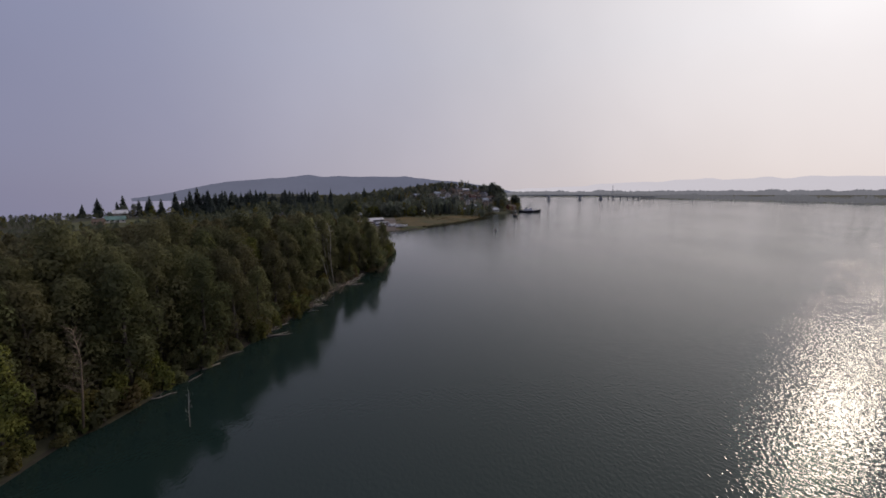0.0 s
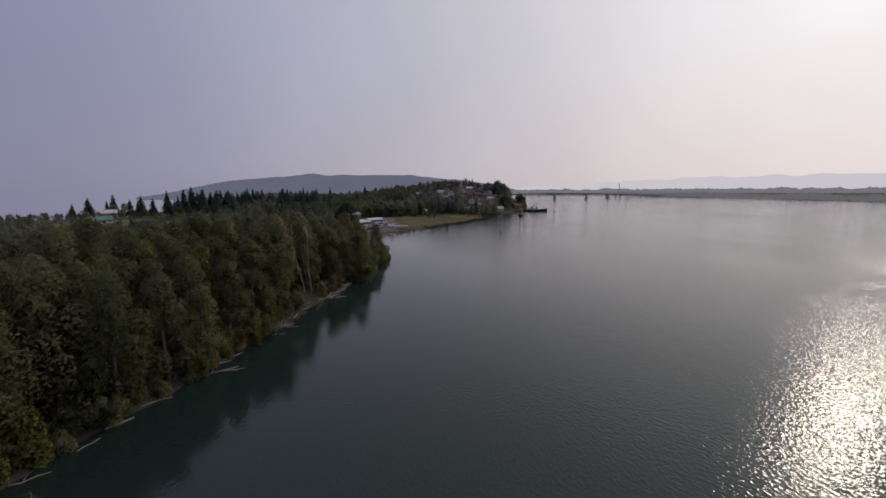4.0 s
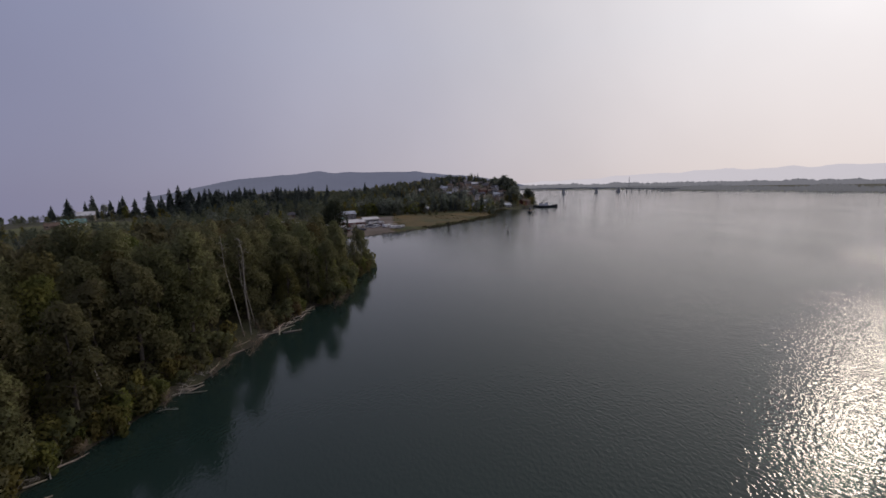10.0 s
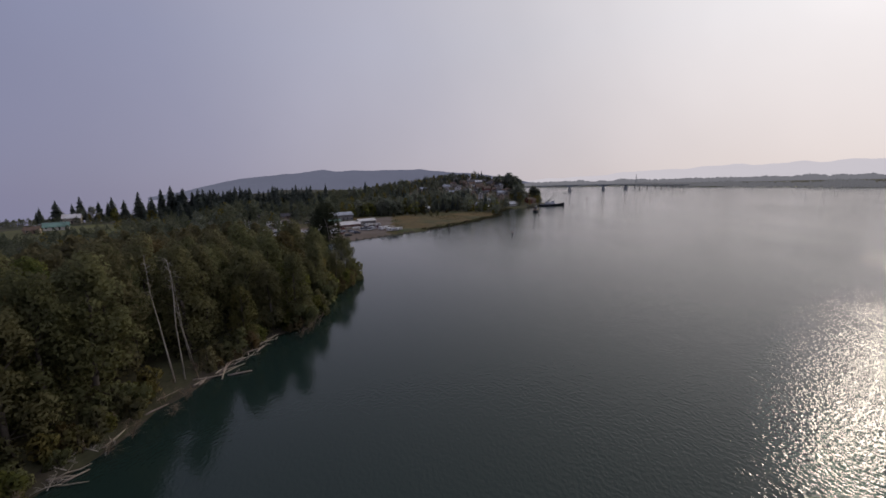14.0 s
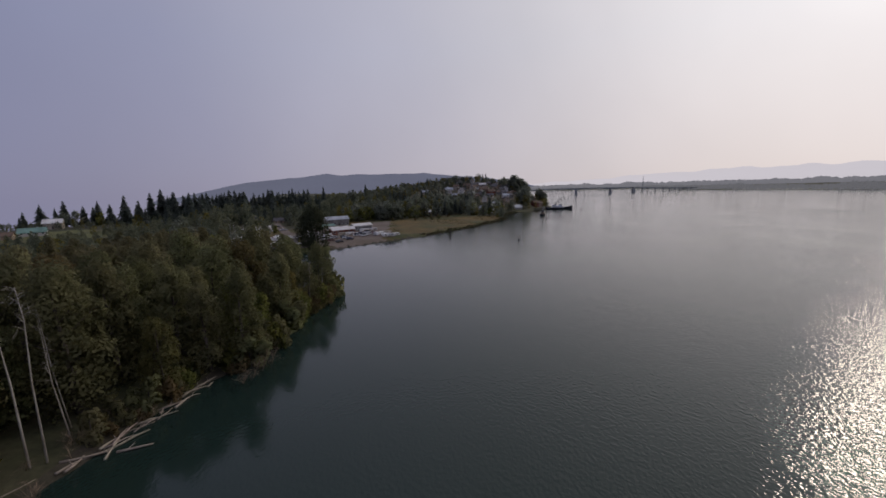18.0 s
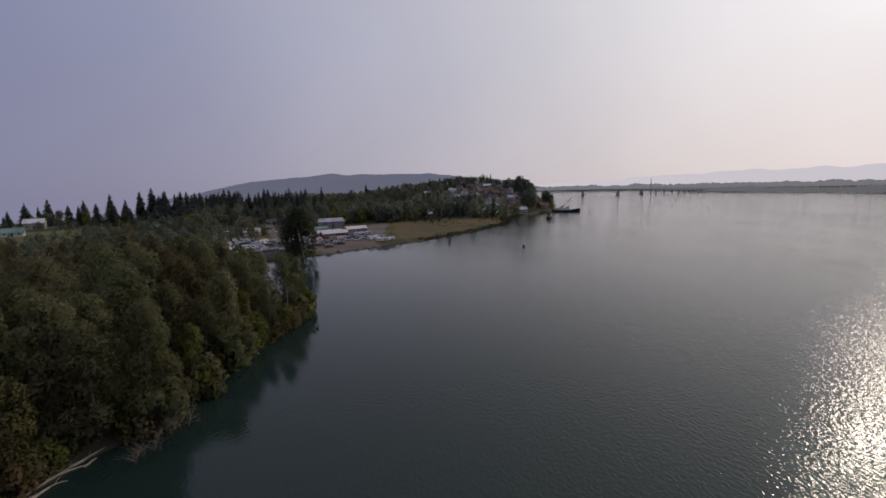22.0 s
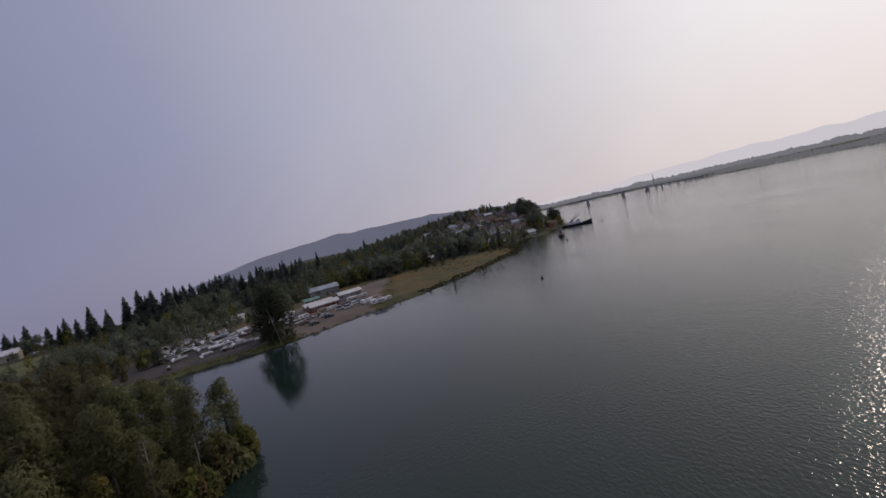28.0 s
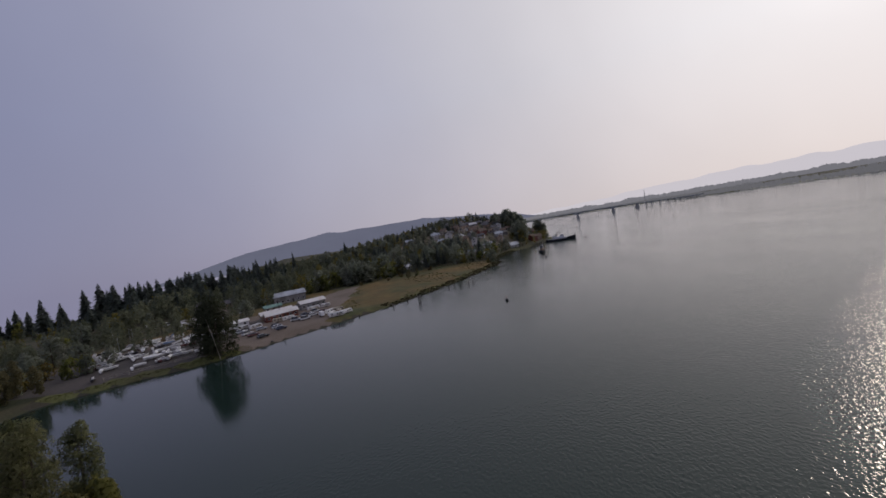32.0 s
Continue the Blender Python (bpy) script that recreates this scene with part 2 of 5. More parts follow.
def water_material():
    m = bpy.data.materials.new("river_water")
    m.use_nodes = True
    n, l = m.node_tree.nodes, m.node_tree.links
    b = n["Principled BSDF"]
    b.inputs["Base Color"].default_value = (0.016, 0.031, 0.025, 1)
    b.inputs["IOR"].default_value = 1.33
    co = n.new("ShaderNodeTexCoord")

    def waves(scale, sx, sy, turn, detail, rough=0.55):
        mp = n.new("ShaderNodeMapping")
        mp.inputs["Scale"].default_value = (sx, sy, 1)
        mp.inputs["Rotation"].default_value = (0, 0, radians(turn))
        l.new(co.outputs["Object"], mp.inputs["Vector"])
        t = n.new("ShaderNodeTexNoise")
        t.inputs["Scale"].default_value, t.inputs["Detail"].default_value, t.inputs["Roughness"].default_value = scale, detail, rough
        l.new(mp.outputs["Vector"], t.inputs["Vector"])
        return t.outputs["Fac"]

    # ripples: sheltered and calm under the wooded bank, fresher out on the river
    split = n.new("ShaderNodeSeparateXYZ")
    l.new(co.outputs["Object"], split.inputs["Vector"])
    wind = n.new("ShaderNodeMapRange")
    wind.interpolation_type = "SMOOTHSTEP"
    wind.inputs["From Min"].default_value, wind.inputs["From Max"].default_value = -35, 55
    wind.inputs["To Min"].default_value, wind.inputs["To Max"].default_value = 0.16, 1.0
    l.new(split.outputs["X"], wind.inputs["Value"])
    gust = n.new("ShaderNodeMapRange")
    gust.inputs["From Min"].default_value, gust.inputs["From Max"].default_value = 0.3, 0.7
    gust.inputs["To Min"].default_value, gust.inputs["To Max"].default_value = 0.7, 1.25
    l.new(waves(0.03, 1, 0.4, 28, 3.0), gust.inputs["Value"])
    fresh = n.new("ShaderNodeMath")
    fresh.operation = "MULTIPLY"
    l.new(wind.outputs["Result"], fresh.inputs[0])
    l.new(gust.outputs["Result"], fresh.inputs[1])
    last = None
    for fac, dist in ((waves(0.35, 1, 0.7, 20, 2.0), 0.04), (waves(2.3, 1, 0.7, 35, 1.6, 0.5), 0.088)):
        deep = n.new("ShaderNodeMath")
        deep.operation = "MULTIPLY"
        deep.inputs[1].default_value = dist
        l.new(fresh.outputs[0], deep.inputs[0])
        r = n.new("ShaderNodeBump")
        r.inputs["Strength"].default_value = 1.0
        l.new(deep.outputs[0], r.inputs["Distance"])
        l.new(fac, r.inputs["Height"])
        if last:
            l.new(last, r.inputs["Normal"])
        last = r.outputs["Normal"]
    l.new(last, b.inputs["Normal"])
    streak = n.new("ShaderNodeMapRange")
    streak.inputs["From Min"].default_value, streak.inputs["From Max"].default_value = 0.35, 0.7
    streak.inputs["To Min"].default_value, streak.inputs["To Max"].default_value = 0.03, 0.07
    l.new(waves(0.012, 1, 0.35, 28, 5.0), streak.inputs["Value"])
    l.new(streak.outputs["Result"], b.inputs["Roughness"])
    return m


WATER = water_material()


# ---- building helpers ----
class Shape:
    """Collects vertices and faces of one mesh."""

    def __init__(self):
        self.v, self.f = [], []

    def add(self, verts, faces):
        k = len(self.v)
        self.v += [tuple(p) for p in verts]
        self.f += [[i + k for i in q] for q in faces]
        return self

    def box(self, x0, y0, z0, x1, y1, z1, taper=0.0):
        t = taper
        self.add([(x0, y0, z0), (x1, y0, z0), (x1, y1, z0), (x0, y1, z0), (x0 + t, y0 + t, z1), (x1 - t, y0 + t, z1), (x1 - t, y1 - t, z1), (x0 + t, y1 - t, z1)],
                 [(3, 2, 1, 0), (4, 5, 6, 7), (0, 1, 5, 4), (1, 2, 6, 5), (2, 3, 7, 6), (3, 0, 4, 7)])
        return self

    def tube(self, path, radii, sides=7):
        """A tapered round bar along a path."""
        path = [Vector(p) for p in path]
        k = len(self.v)
        for i, p in enumerate(path):
            d = (path[min(i + 1, len(path) - 1)] - path[max(i - 1, 0)]).normalized()
            a = d.orthogonal().normalized()
            b = d.cross(a)
            for j in range(sides):
                w = 2 * math.pi * j / sides
                self.v.append(tuple(p + (a * math.cos(w) + b * math.sin(w)) * radii[i]))
        for i in range(len(path) - 1):
            for j in range(sides):
                j2 = (j + 1) % sides
                self.f.append([k + i * sides + j, k + i * sides + j2, k + (i + 1) * sides + j2, k + (i + 1) * sides + j])
        self.f.append([k + j for j in range(sides)][::-1])
        self.f.append([k + (len(path) - 1) * sides + j for j in range(sides)])
        return self

    def prism(self, outline, z0, z1):
        """An upright block over a plan outline given counter-clockwise."""
        c = len(outline)
        self.add([(x, y, z0) for x, y in outline] + [(x, y, z1) for x, y in outline],
                 [list(range(c))[::-1], list(range(c, 2 * c))] + [[i, (i + 1) % c, c + (i + 1) % c, c + i] for i in range(c)])
        return self

    def mesh(self, name, mat, smooth=False):
        me = bpy.data.meshes.new(name)
        me.from_pydata(self.v, [], self.f)
        me.materials.append(mat)
        if smooth:
            me.shade_smooth()
        return me


def part(name, shape, mat, parent, label="", smooth=False, at=None):
    ob = new(name, shape.mesh(name, mat, smooth))
    ob.parent = parent
    if at:
        ob.location = at
    return tagged(ob, label)


def thing(name, label, category, group="", kind=""):
    return tagged(new(name), label, category, group, kind)


def solid(name, shape, mat, label, category="", group="", kind="", smooth=False):
    return tagged(new(name, shape.mesh(name, mat, smooth)), label, category, group, kind)


def smooth_step(v, a, b):
    q = min(1.0, max(0.0, (v - a) / (b - a)))
    return q * q * (3 - 2 * q)


# ---- land: plan of the banks and heights ----
# (y, x) of the near bank's waterline
BANK = [(-3000, -260), (-400, -120), (-60, -62), (0, -52), (40, -44), (60, -39.5), (85, -34), (105, -30.5), (118, -29.5), (128, -27.5), (137, -26), (147, -25), (151, -22), (157, -22), (166, -23), (180, -23),
        (195, -21), (204, -23), (211, -45), (222, -78), (240, -96), (260, -97), (270, -79), (276, -68), (281, -57), (290, -49), (300, -40), (316, -25), (334, -8), (360, 10), (380, 23), (402, 35),
        (425, 46), (448, 57), (462, 60), (478, 57), (505, 64), (530, 75), (545, 83), (575, 110), (597, 128), (625, 141), (668, 146), (690, 147), (705, 144), (730, 122), (800, 90), (1100, 70), (1330, 175), (2000, 200), (2400, 250)]
FAR_BANK = [(-3000, 1500), (0, 1120), (500, 980), (800, 930), (1100, 920), (1400, 890), (1500, 850), (1640, 830), (1800, 880), (2100, 900), (2400, 300), (2700, -3000)]


def along(table, y):
    if y <= table[0][0]:
        return table[0][1]
    for (y0, x0), (y1, x1) in zip(table, table[1:]):
        if y <= y1:
            return x0 + (x1 - x0) * (y - y0) / (y1 - y0)
    return table[-1][1]


def inland(x, y):
    """Metres inland of the nearest waterline: positive on land."""
    wob = 1.6 * noise.noise((x * 0.07, y * 0.07, 3.0)) + 0.8 * noise.noise((x * 0.25, y * 0.25, 1.0))
    left = along(BANK, y) - x + wob
    right = x - along(FAR_BANK, y) + wob
    if y > 2400:
        right = max(right, (y - 2400) * 0.5)
    return max(left, right), left >= right


def height(x, y):
    s, near = inland(x, y)
    if s < 0:
        return max(-4.0, s * 0.22)
    z = 0.1 + 1.3 * smooth_step(s, 0, 7) + 0.9 * smooth_step(s, 6, 40) + 0.35 * noise.noise((x * 0.03, y * 0.03, 0)) * smooth_step(s, 3, 15)
    if near:
        town = 35 * math.exp(-((x - 25) / 125) ** 2 - ((y - 725) / 150) ** 2)
        z += town * smooth_step(s, 6, 60) + 6 * smooth_step(s, 120, 420)
        way_off, turn = math.hypot(x - 15, y - 100), math.degrees(math.atan2(15 - x, y - 100))
        z += 18 * smooth_step(s, 500, 1500) * (1 - smooth_step(turn, 22, 30)) - 0.075 * max(0.0, way_off - 430) * smooth_step(turn, 24, 33)
        z += 5 * math.exp(-((x + 140) / 120) ** 2 - ((y - 640) / 130) ** 2)
    return z


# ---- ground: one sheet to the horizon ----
def spread(lo, hi, step, out_lo, out_hi, grow=1.16):
    mid = list(np.arange(lo, hi + 0.01, step))
    left, right, d = [], [], step
    x = lo
    while x > out_lo:
        d *= grow
        x -= d
        left.append(x)
    d, x = step, mid[-1]
    while x < out_hi:
        d *= grow
        x += d
        right.append(x)
    return left[::-1] + mid + right


def zone(x, y):
    s, near = inland(x, y)
    if not near:
        return 3 if s < 60 else 0
    if s < 0.5 or (y < 262 and s < 1.3):
        return 1
    if 262 <= y < 700 and s < (9 if y < 292 else (0 if y < 345 else 5)):
        return 3
    if 266 < y < 352 and s < 78 and x < -66:
        return 5
    if 285 <= y < 428 and s < 95 and x < -32 - 0.12 * (y - 350):
        return 4
    if 300 <= y < 440 + 0.45 * (x + 40) and s < 130:
        return 2
    if 505 < y < 740 and -45 < x < 150 and s > 22:
        return 6
    if math.hypot(x + 262, y - 340) < 44:
        return 3
    return 0


gx, gy = spread(-170, 240, 3.5, -4600, 4600), spread(30, 720, 4.0, -2500, 4700)
gv = [(x, y, height(x, y)) for y in gy for x in gx]
cols = len(gx)
gf = [(j * cols + i, j * cols + i + 1, (j + 1) * cols + i + 1, (j + 1) * cols + i) for j in range(len(gy) - 1) for i in range(cols - 1)]
gm = bpy.data.meshes.new("ground")
gm.from_pydata(gv, [], gf)
YARD = material("yard_dirt", (0.1, 0.085, 0.075), 0.95, 0.35, 0.06, 1.6, bump=0.03, second=(0.06, 0.055, 0.05))
# SLOPE: bare brown hillside, painted paler to brighten the town in place of haze
SLOPE = material("brown_hillside_paled", (0.2, 0.16, 0.11), 0.95, 0.4, 0.04, 0.5, bump=0.08, second=(0.12, 0.115, 0.07))
for m in (FOREST, MUD, MEADOW, BANK_GRASS, GRAVEL, YARD, SLOPE):
    gm.materials.append(m)
gm.polygons.foreach_set("material_index", [zone(gx[i] + 1.7, gy[j] + 2) for j in range(len(gy) - 1) for i in range(cols - 1)])
gm.shade_smooth()
tagged(new("ground", gm), "wooded river bank with mud edge, dry meadow and gravel lots", "ground", kind="structure")

wm = Shape()
wy = [-3000, -1200, -400, -60, 40, 105, 150, 204, 222, 250, 273, 299, 346, 402, 448, 480, 505, 545, 575, 600, 634, 725, 765, 900, 1100, 1330, 1700, 2000, 2400, 2450]
for y in wy:
    wm.v += [(min(along(BANK, q) for q in (y - 40, y, y + 40)) - 18, y, 0), (max(along(FAR_BANK, q) for q in (y - 40, y, y + 40)) + 30, y, 0)]
wm.f += [[2 * i, 2 * i + 1, 2 * i + 3, 2 * i + 2] for i in range(len(wy) - 1)]
solid("water", wm, WATER, "wide calm green-grey river with small ripples", "water", kind="structure")


# ---- plants ----
def foliage(rng, lobes, count, size, droop=0.0):
    """Leaf sprays scattered over rounded lobes (centre, radii): vertices and quads."""
    c = np.array([b[:3] for b in lobes])
    r = np.array([b[3:] for b in lobes])
    weight = r.max(1) ** 2
    pick = rng.choice(len(lobes), count, p=weight / weight.sum())
    d = rng.normal(size=(count, 3))
    d[:, 2] += 0.25
    d /= np.linalg.norm(d, axis=1)[:, None]
    p = c[pick] + d * r[pick] * rng.uniform(0.72, 1.08, (count, 1))
    nrm = d + rng.normal(scale=0.55, size=(count, 3))
    nrm /= np.linalg.norm(nrm, axis=1)[:, None]
    a = np.cross(nrm, rng.normal(size=(count, 3)))
    a /= np.linalg.norm(a, axis=1)[:, None]
    b = np.cross(nrm, a)
    s = size * rng.uniform(0.55, 1.3, (count, 1))
    low = np.zeros((count, 3))
    low[:, 2] = -droop
    v = np.stack([p - a * s, p - b * s * 0.55 + nrm * s * 0.15, p + a * s + low, p + b * s * 0.6 + nrm * s * 0.15], 1)
    return v.reshape(-1, 3), np.arange(count * 4).reshape(-1, 4)


def leaf_centres(v, lobes):
    """For each vertex, a point between its lobe's middle and the crown's axis."""
    c = np.array([b[:3] for b in lobes])
    near = np.concatenate([np.argmin(((q[:, None] - c[None]) ** 2).sum(2), 1) for q in np.array_split(v, 1 + len(v) // 4000)])
    mid = c[near] * (0.6, 0.6, 1.0)
    mid[:, 2] -= 1.2
    return mid


def raw_mesh(name, v, f, mat, centre=None):
    """A mesh from arrays; with centre, leaves take the light by the crown's round form."""
    me = bpy.data.meshes.new(name)
    me.from_pydata(v.tolist(), [], f.tolist())
    me.materials.append(mat)
    if centre is not None:
        out = v - centre
        out /= np.linalg.norm(out, axis=1)[:, None] + 1e-6
        me.normals_split_custom_set_from_vertices(out.tolist())
    return me


def leaf_lobes(rng, h, r, low, many):
    """Lobes of a tall broadleaf crown from height low to h."""
    out = []
    for k in range(many):
        q = (k + rng.uniform(0, 1)) / many
        z = low + (h - low) * q
        env = r * (0.55 + 0.75 * math.sin(math.pi * min(1, q * 0.95 + 0.12)) ** 0.8) * (1.0 if q < 0.8 else 1.0 - 1.6 * (q - 0.8))
        w = rng.uniform(0, 2 * math.pi)
        off = env * rng.uniform(0.25, 0.75)
        lr = r * rng.uniform(0.26, 0.48)
        out.append((math.cos(w) * off, math.sin(w) * off, z - lr * 0.4, lr, lr, lr * rng.uniform(0.9, 1.5)))
    return out


def trunk_shape(rng, h, r0, lobes, limbs=9):
    s = Shape()
    bend = [(rng.uniform(-0.3, 0.3) * q, rng.uniform(-0.3, 0.3) * q, h * q * 0.9) for q in (0, 0.25, 0.5, 0.75, 1.0)]
    s.tube([(x, y, z - 0.4 * (i == 0)) for i, (x, y, z) in enumerate(bend)], [r0 * 1.25, r0, r0 * 0.75, r0 * 0.45, r0 * 0.12], 7)
    for k in range(min(limbs, len(lobes))):
        lo = lobes[int(k * len(lobes) / limbs)]
        z0 = max(h * 0.12, lo[2] - rng.uniform(1.5, 3.5))
        mid = ((lo[0]) * 0.5, lo[1] * 0.5, (z0 + lo[2]) / 2 - 0.2)
        s.tube([(0, 0, z0), mid, lo[:3]], [r0 * 0.35, r0 * 0.22, r0 * 0.08], 5)
    return s


def broadleaf(seed, h, r, low, count, size, mat, many=26, name="broadleaf_tree", label="tall leafy cottonwood tree on the river bank", trunk=BARK):
    rng = np.random.default_rng(seed)
    t = thing(name, label, "tree")
    lobes = leaf_lobes(rng, h, r, low, many)
    part("trunk", trunk_shape(rng, h, 0.018 * h, lobes), trunk, t, smooth=True)
    v, f = foliage(rng, lobes, count, size, 0.1)
    c = new("crown", raw_mesh("crown", v, f, mat, leaf_centres(v, lobes)))
    c.parent = t
    return t


def conifer_mesh(rng, h, r, tiers, arms, size):
    """Drooping sprays of needles round a spire."""
    vs = []
    for k in range(tiers):
        q = k / (tiers - 1)
        z = h * (0.12 + 0.86 * q)
        rad = r * (1 - q) ** 0.72 * rng.uniform(0.75, 1.15) + 0.12
        for a in range(max(3, int(arms * (1 - 0.6 * q)))):
            w = rng.uniform(0, 2 * math.pi)
            reach = rad * rng.uniform(0.65, 1.15)
            d = np.array([math.cos(w), math.sin(w), 0])
            roll = rng.uniform(-1.3, 1.3)
            side = np.array([-math.sin(w) * math.cos(roll), math.cos(w) * math.cos(roll), math.sin(roll)]) * size * (0.45 + 0.6 * (1 - q))
            root, tip = np.array([0, 0, z + 0.15 * reach]), d * reach + np.array([0, 0, z - 0.28 * reach])
            mid = (root + tip) / 2 + np.array([0, 0, 0.12 * reach])
            vs += [root, mid + side - np.array([0, 0, 0.25 * size]), tip, mid - side - np.array([0, 0, 0.25 * size])]
    v = np.array(vs)
    return v, np.arange(len(v)).reshape(-1, 4)


def conifer(seed, h, r, tiers=34, arms=17, name="fir_tree", label="tall dark pointed fir tree"):
    rng = np.random.default_rng(seed)
    t = thing(name, label, "tree")
    part("trunk", Shape().tube([(0, 0, -0.4), (0, 0, h * 0.5), (0, 0, h * 0.98)], [h * 0.016, h * 0.01, 0.03], 6), BARK, t)
    v, f = conifer_mesh(rng, h, r, tiers, arms, 1.0)
    c = new("crown", raw_mesh("crown", v, f, NEEDLE))
    c.parent = t
    return t


def plant(proto, x, y, scale, turn, lean=0.0, z=None):
    m = pose(x, y, height(x, y) - 0.1 if z is None else z, lean, 0, turn)
    c = copy_thing(proto, m)
    c.scale = (scale * random.uniform(0.9, 1.1), scale * random.uniform(0.9, 1.1), scale)
    return c


def strike(*protos):
    """Remove the masters once their copies stand."""
    for p in protos:
        for o in (*p.children_recursive, p):
            bpy.data.objects.remove(o)


random.seed(11)
near_kinds = [broadleaf(1, 22, 4.9, 2.5, 6000, 0.3, LEAF, 44), broadleaf(2, 21, 4.4, 1.5, 5400, 0.3, LEAF, 40), broadleaf(3, 23, 5.4, 4.0, 6600, 0.31, LEAF, 46),
              broadleaf(4, 20, 4.4, 2.0, 5400, 0.3, LEAF_WARM, 38, label="tall cottonwood tree with leaves turning brown"),
              broadleaf(5, 19, 3.9, 1.2, 4600, 0.28, LEAF_LIGHT, 34, label="yellow-green alder tree at the water's edge")]
rb = np.random.default_rng(17)
back_kinds = [(*foliage(rb, leaf_lobes(rb, 22, 4.4, 4.0, 26), 1100, 0.75, 0.1), 0), (*foliage(rb, leaf_lobes(rb, 21, 4.0, 3.0, 24), 1000, 0.75, 0.1), 0), (*foliage(rb, leaf_lobes(rb, 20, 4.2, 3.0, 24), 1000, 0.75, 0.1), 1)]
shrub_kinds = [broadleaf(21, 4.2, 1.9, 0.2, 700, 0.28, LEAF, 12, "shrub", "dense green willow shrub on the bank"), broadleaf(22, 3.4, 1.8, 0.1, 600, 0.26, LEAF_LIGHT, 11, "shrub", "yellow-green willow shrub on the bank"),
               broadleaf(23, 3.0, 1.6, 0.1, 500, 0.24, LEAF_WARM, 10, "shrub", "brown-tinged willow shrub on the bank")]
taken = []


def clear(x, y, gap):
    for a, b in taken:
        if abs(a - x) < gap and abs(b - y) < gap and math.hypot(a - x, b - y) < gap:
            return False
    taken.append((x, y))
    return True


# wood on the near bank: front rows
SNAG_GAP = (-32.8, 127.5)
made = 0
for _ in range(6000):
    y = random.uniform(34, 207)
    s = random.uniform(2.6 if y < 140 else 0.9, 24)
    x = along(BANK, y) - s
    if y > 203 and s < 5:
        continue
    if math.hypot(x - SNAG_GAP[0], y - SNAG_GAP[1]) < 6.5 or (s < 6 and 97 < y < 137) or not clear(x, y, 5.1):
        continue
    edge = s < 6
    k = random.choices(range(5), (4, 4, 2, 1.3, 3 if edge else 0.6))[0]
    if 148 < y < 172 and s < 8 and random.random() < 0.5:
        k = 4
    sc = random.uniform(0.66, 0.98) * (0.8 if edge else 1.0)
    sc *= 1.1 - 0.2 * smooth_step(y, 125, 160)
    if y > 186:
        sc *= 0.92
    plant(near_kinds[k], x, y, sc, random.uniform(0, 360), random.uniform(-3, 3))
    made += 1
    if made > 150:
        break
# wood behind, joined
rear = []
for _ in range(6000):
    y = random.uniform(34, 214)
    s = random.uniform(22, 95)
    x = along(BANK, min(y, 203)) - s
    if inland(x, y)[0] < 4 or not clear(x, y, 5.6):
        continue
    rear.append((x, y, height(x, y) - 0.2, random.uniform(0.8, 1.0) * (0.95 - 0.24 * smooth_step(s, 20, 80)) * (1.06 - 0.16 * smooth_step(y, 125, 165)), random.uniform(0, 6.28), random.choices(range(3), (4, 4, 0.8))[0]))
    if len(rear) > 260:
        break
# shrubs along the foot of the bank
for _ in range(520):
    y = random.uniform(36, 206)
    s = random.uniform(-1.3 if y > 149 else (1.4 if y > 100 else 0.1), 4.5)
    x = along(BANK, y) - s
    if math.hypot(x + 30, y - 125) > 4.5 and clear(x, y, 1.3):
        plant(shrub_kinds[random.choices(range(3), (3, 2, 1.3))[0]], x, y, random.uniform(0.9, 1.7) if y > 149 and s < 1.6 else random.uniform(0.5, 1.15), random.uniform(0, 360))
# trees round the cove, joined with the wood behind
for _ in range(90):
    y = random.uniform(206, 268)
    s = random.uniform(1.5, 30)
    x = along(BANK, y) - s
    if inland(x, y)[0] > 1 and clear(x, y, 5.5):
        rear.append((x, y, height(x, y) - 0.2, random.uniform(0.42, 0.66), random.uniform(0, 6.28), random.choices(range(3), (3, 3, 2))[0]))

# scrub along the meadow's water edge and its upper rim
for _ in range(150):
    y = random.uniform(290, 545)
    s = random.choice((random.uniform(0.3, 4), random.uniform(50, 95)))
    if y < (420 if s > 10 else 350) or (s < 10 and random.random() < 0.5):
        continue
    x = along(BANK, y) - s
    if clear(x, y, 2.2):
        plant(shrub_kinds[random.choices(range(3), (3, 2, 2))[0]], x, y, random.uniform(0.15, 0.32) if s < 10 else random.uniform(0.5, 1.1), random.uniform(0, 360))



def tufts(name, label, spots, size, mat, seed, blades=5):
    """Clumps of upright blades, joined: spots of (x, y)."""
    rng = np.random.default_rng(seed)
    vs = []
    for x, y in spots:
        z = height(x, y) - 0.1
        for _ in range(blades):
            w = rng.uniform(0, math.pi)
            a = np.array([math.cos(w), math.sin(w), 0]) * size * rng.uniform(0.3, 0.7)
            p = np.array([x + rng.normal() * size * 0.5, y + rng.normal() * size * 0.5, z])
            top = np.array([rng.normal() * 0.3, rng.normal() * 0.3, 1.0]) * size * rng.uniform(0.5, 1.1)
            vs += [p - a, p + a, p + a * 1.2 + top, p - a * 1.2 + top * rng.uniform(0.6, 1.0)]
    v = np.array(vs)
    tagged(new(name, raw_mesh(name, v, np.arange(len(v)).reshape(-1, 4), mat)), label, "grass", kind="stuff")


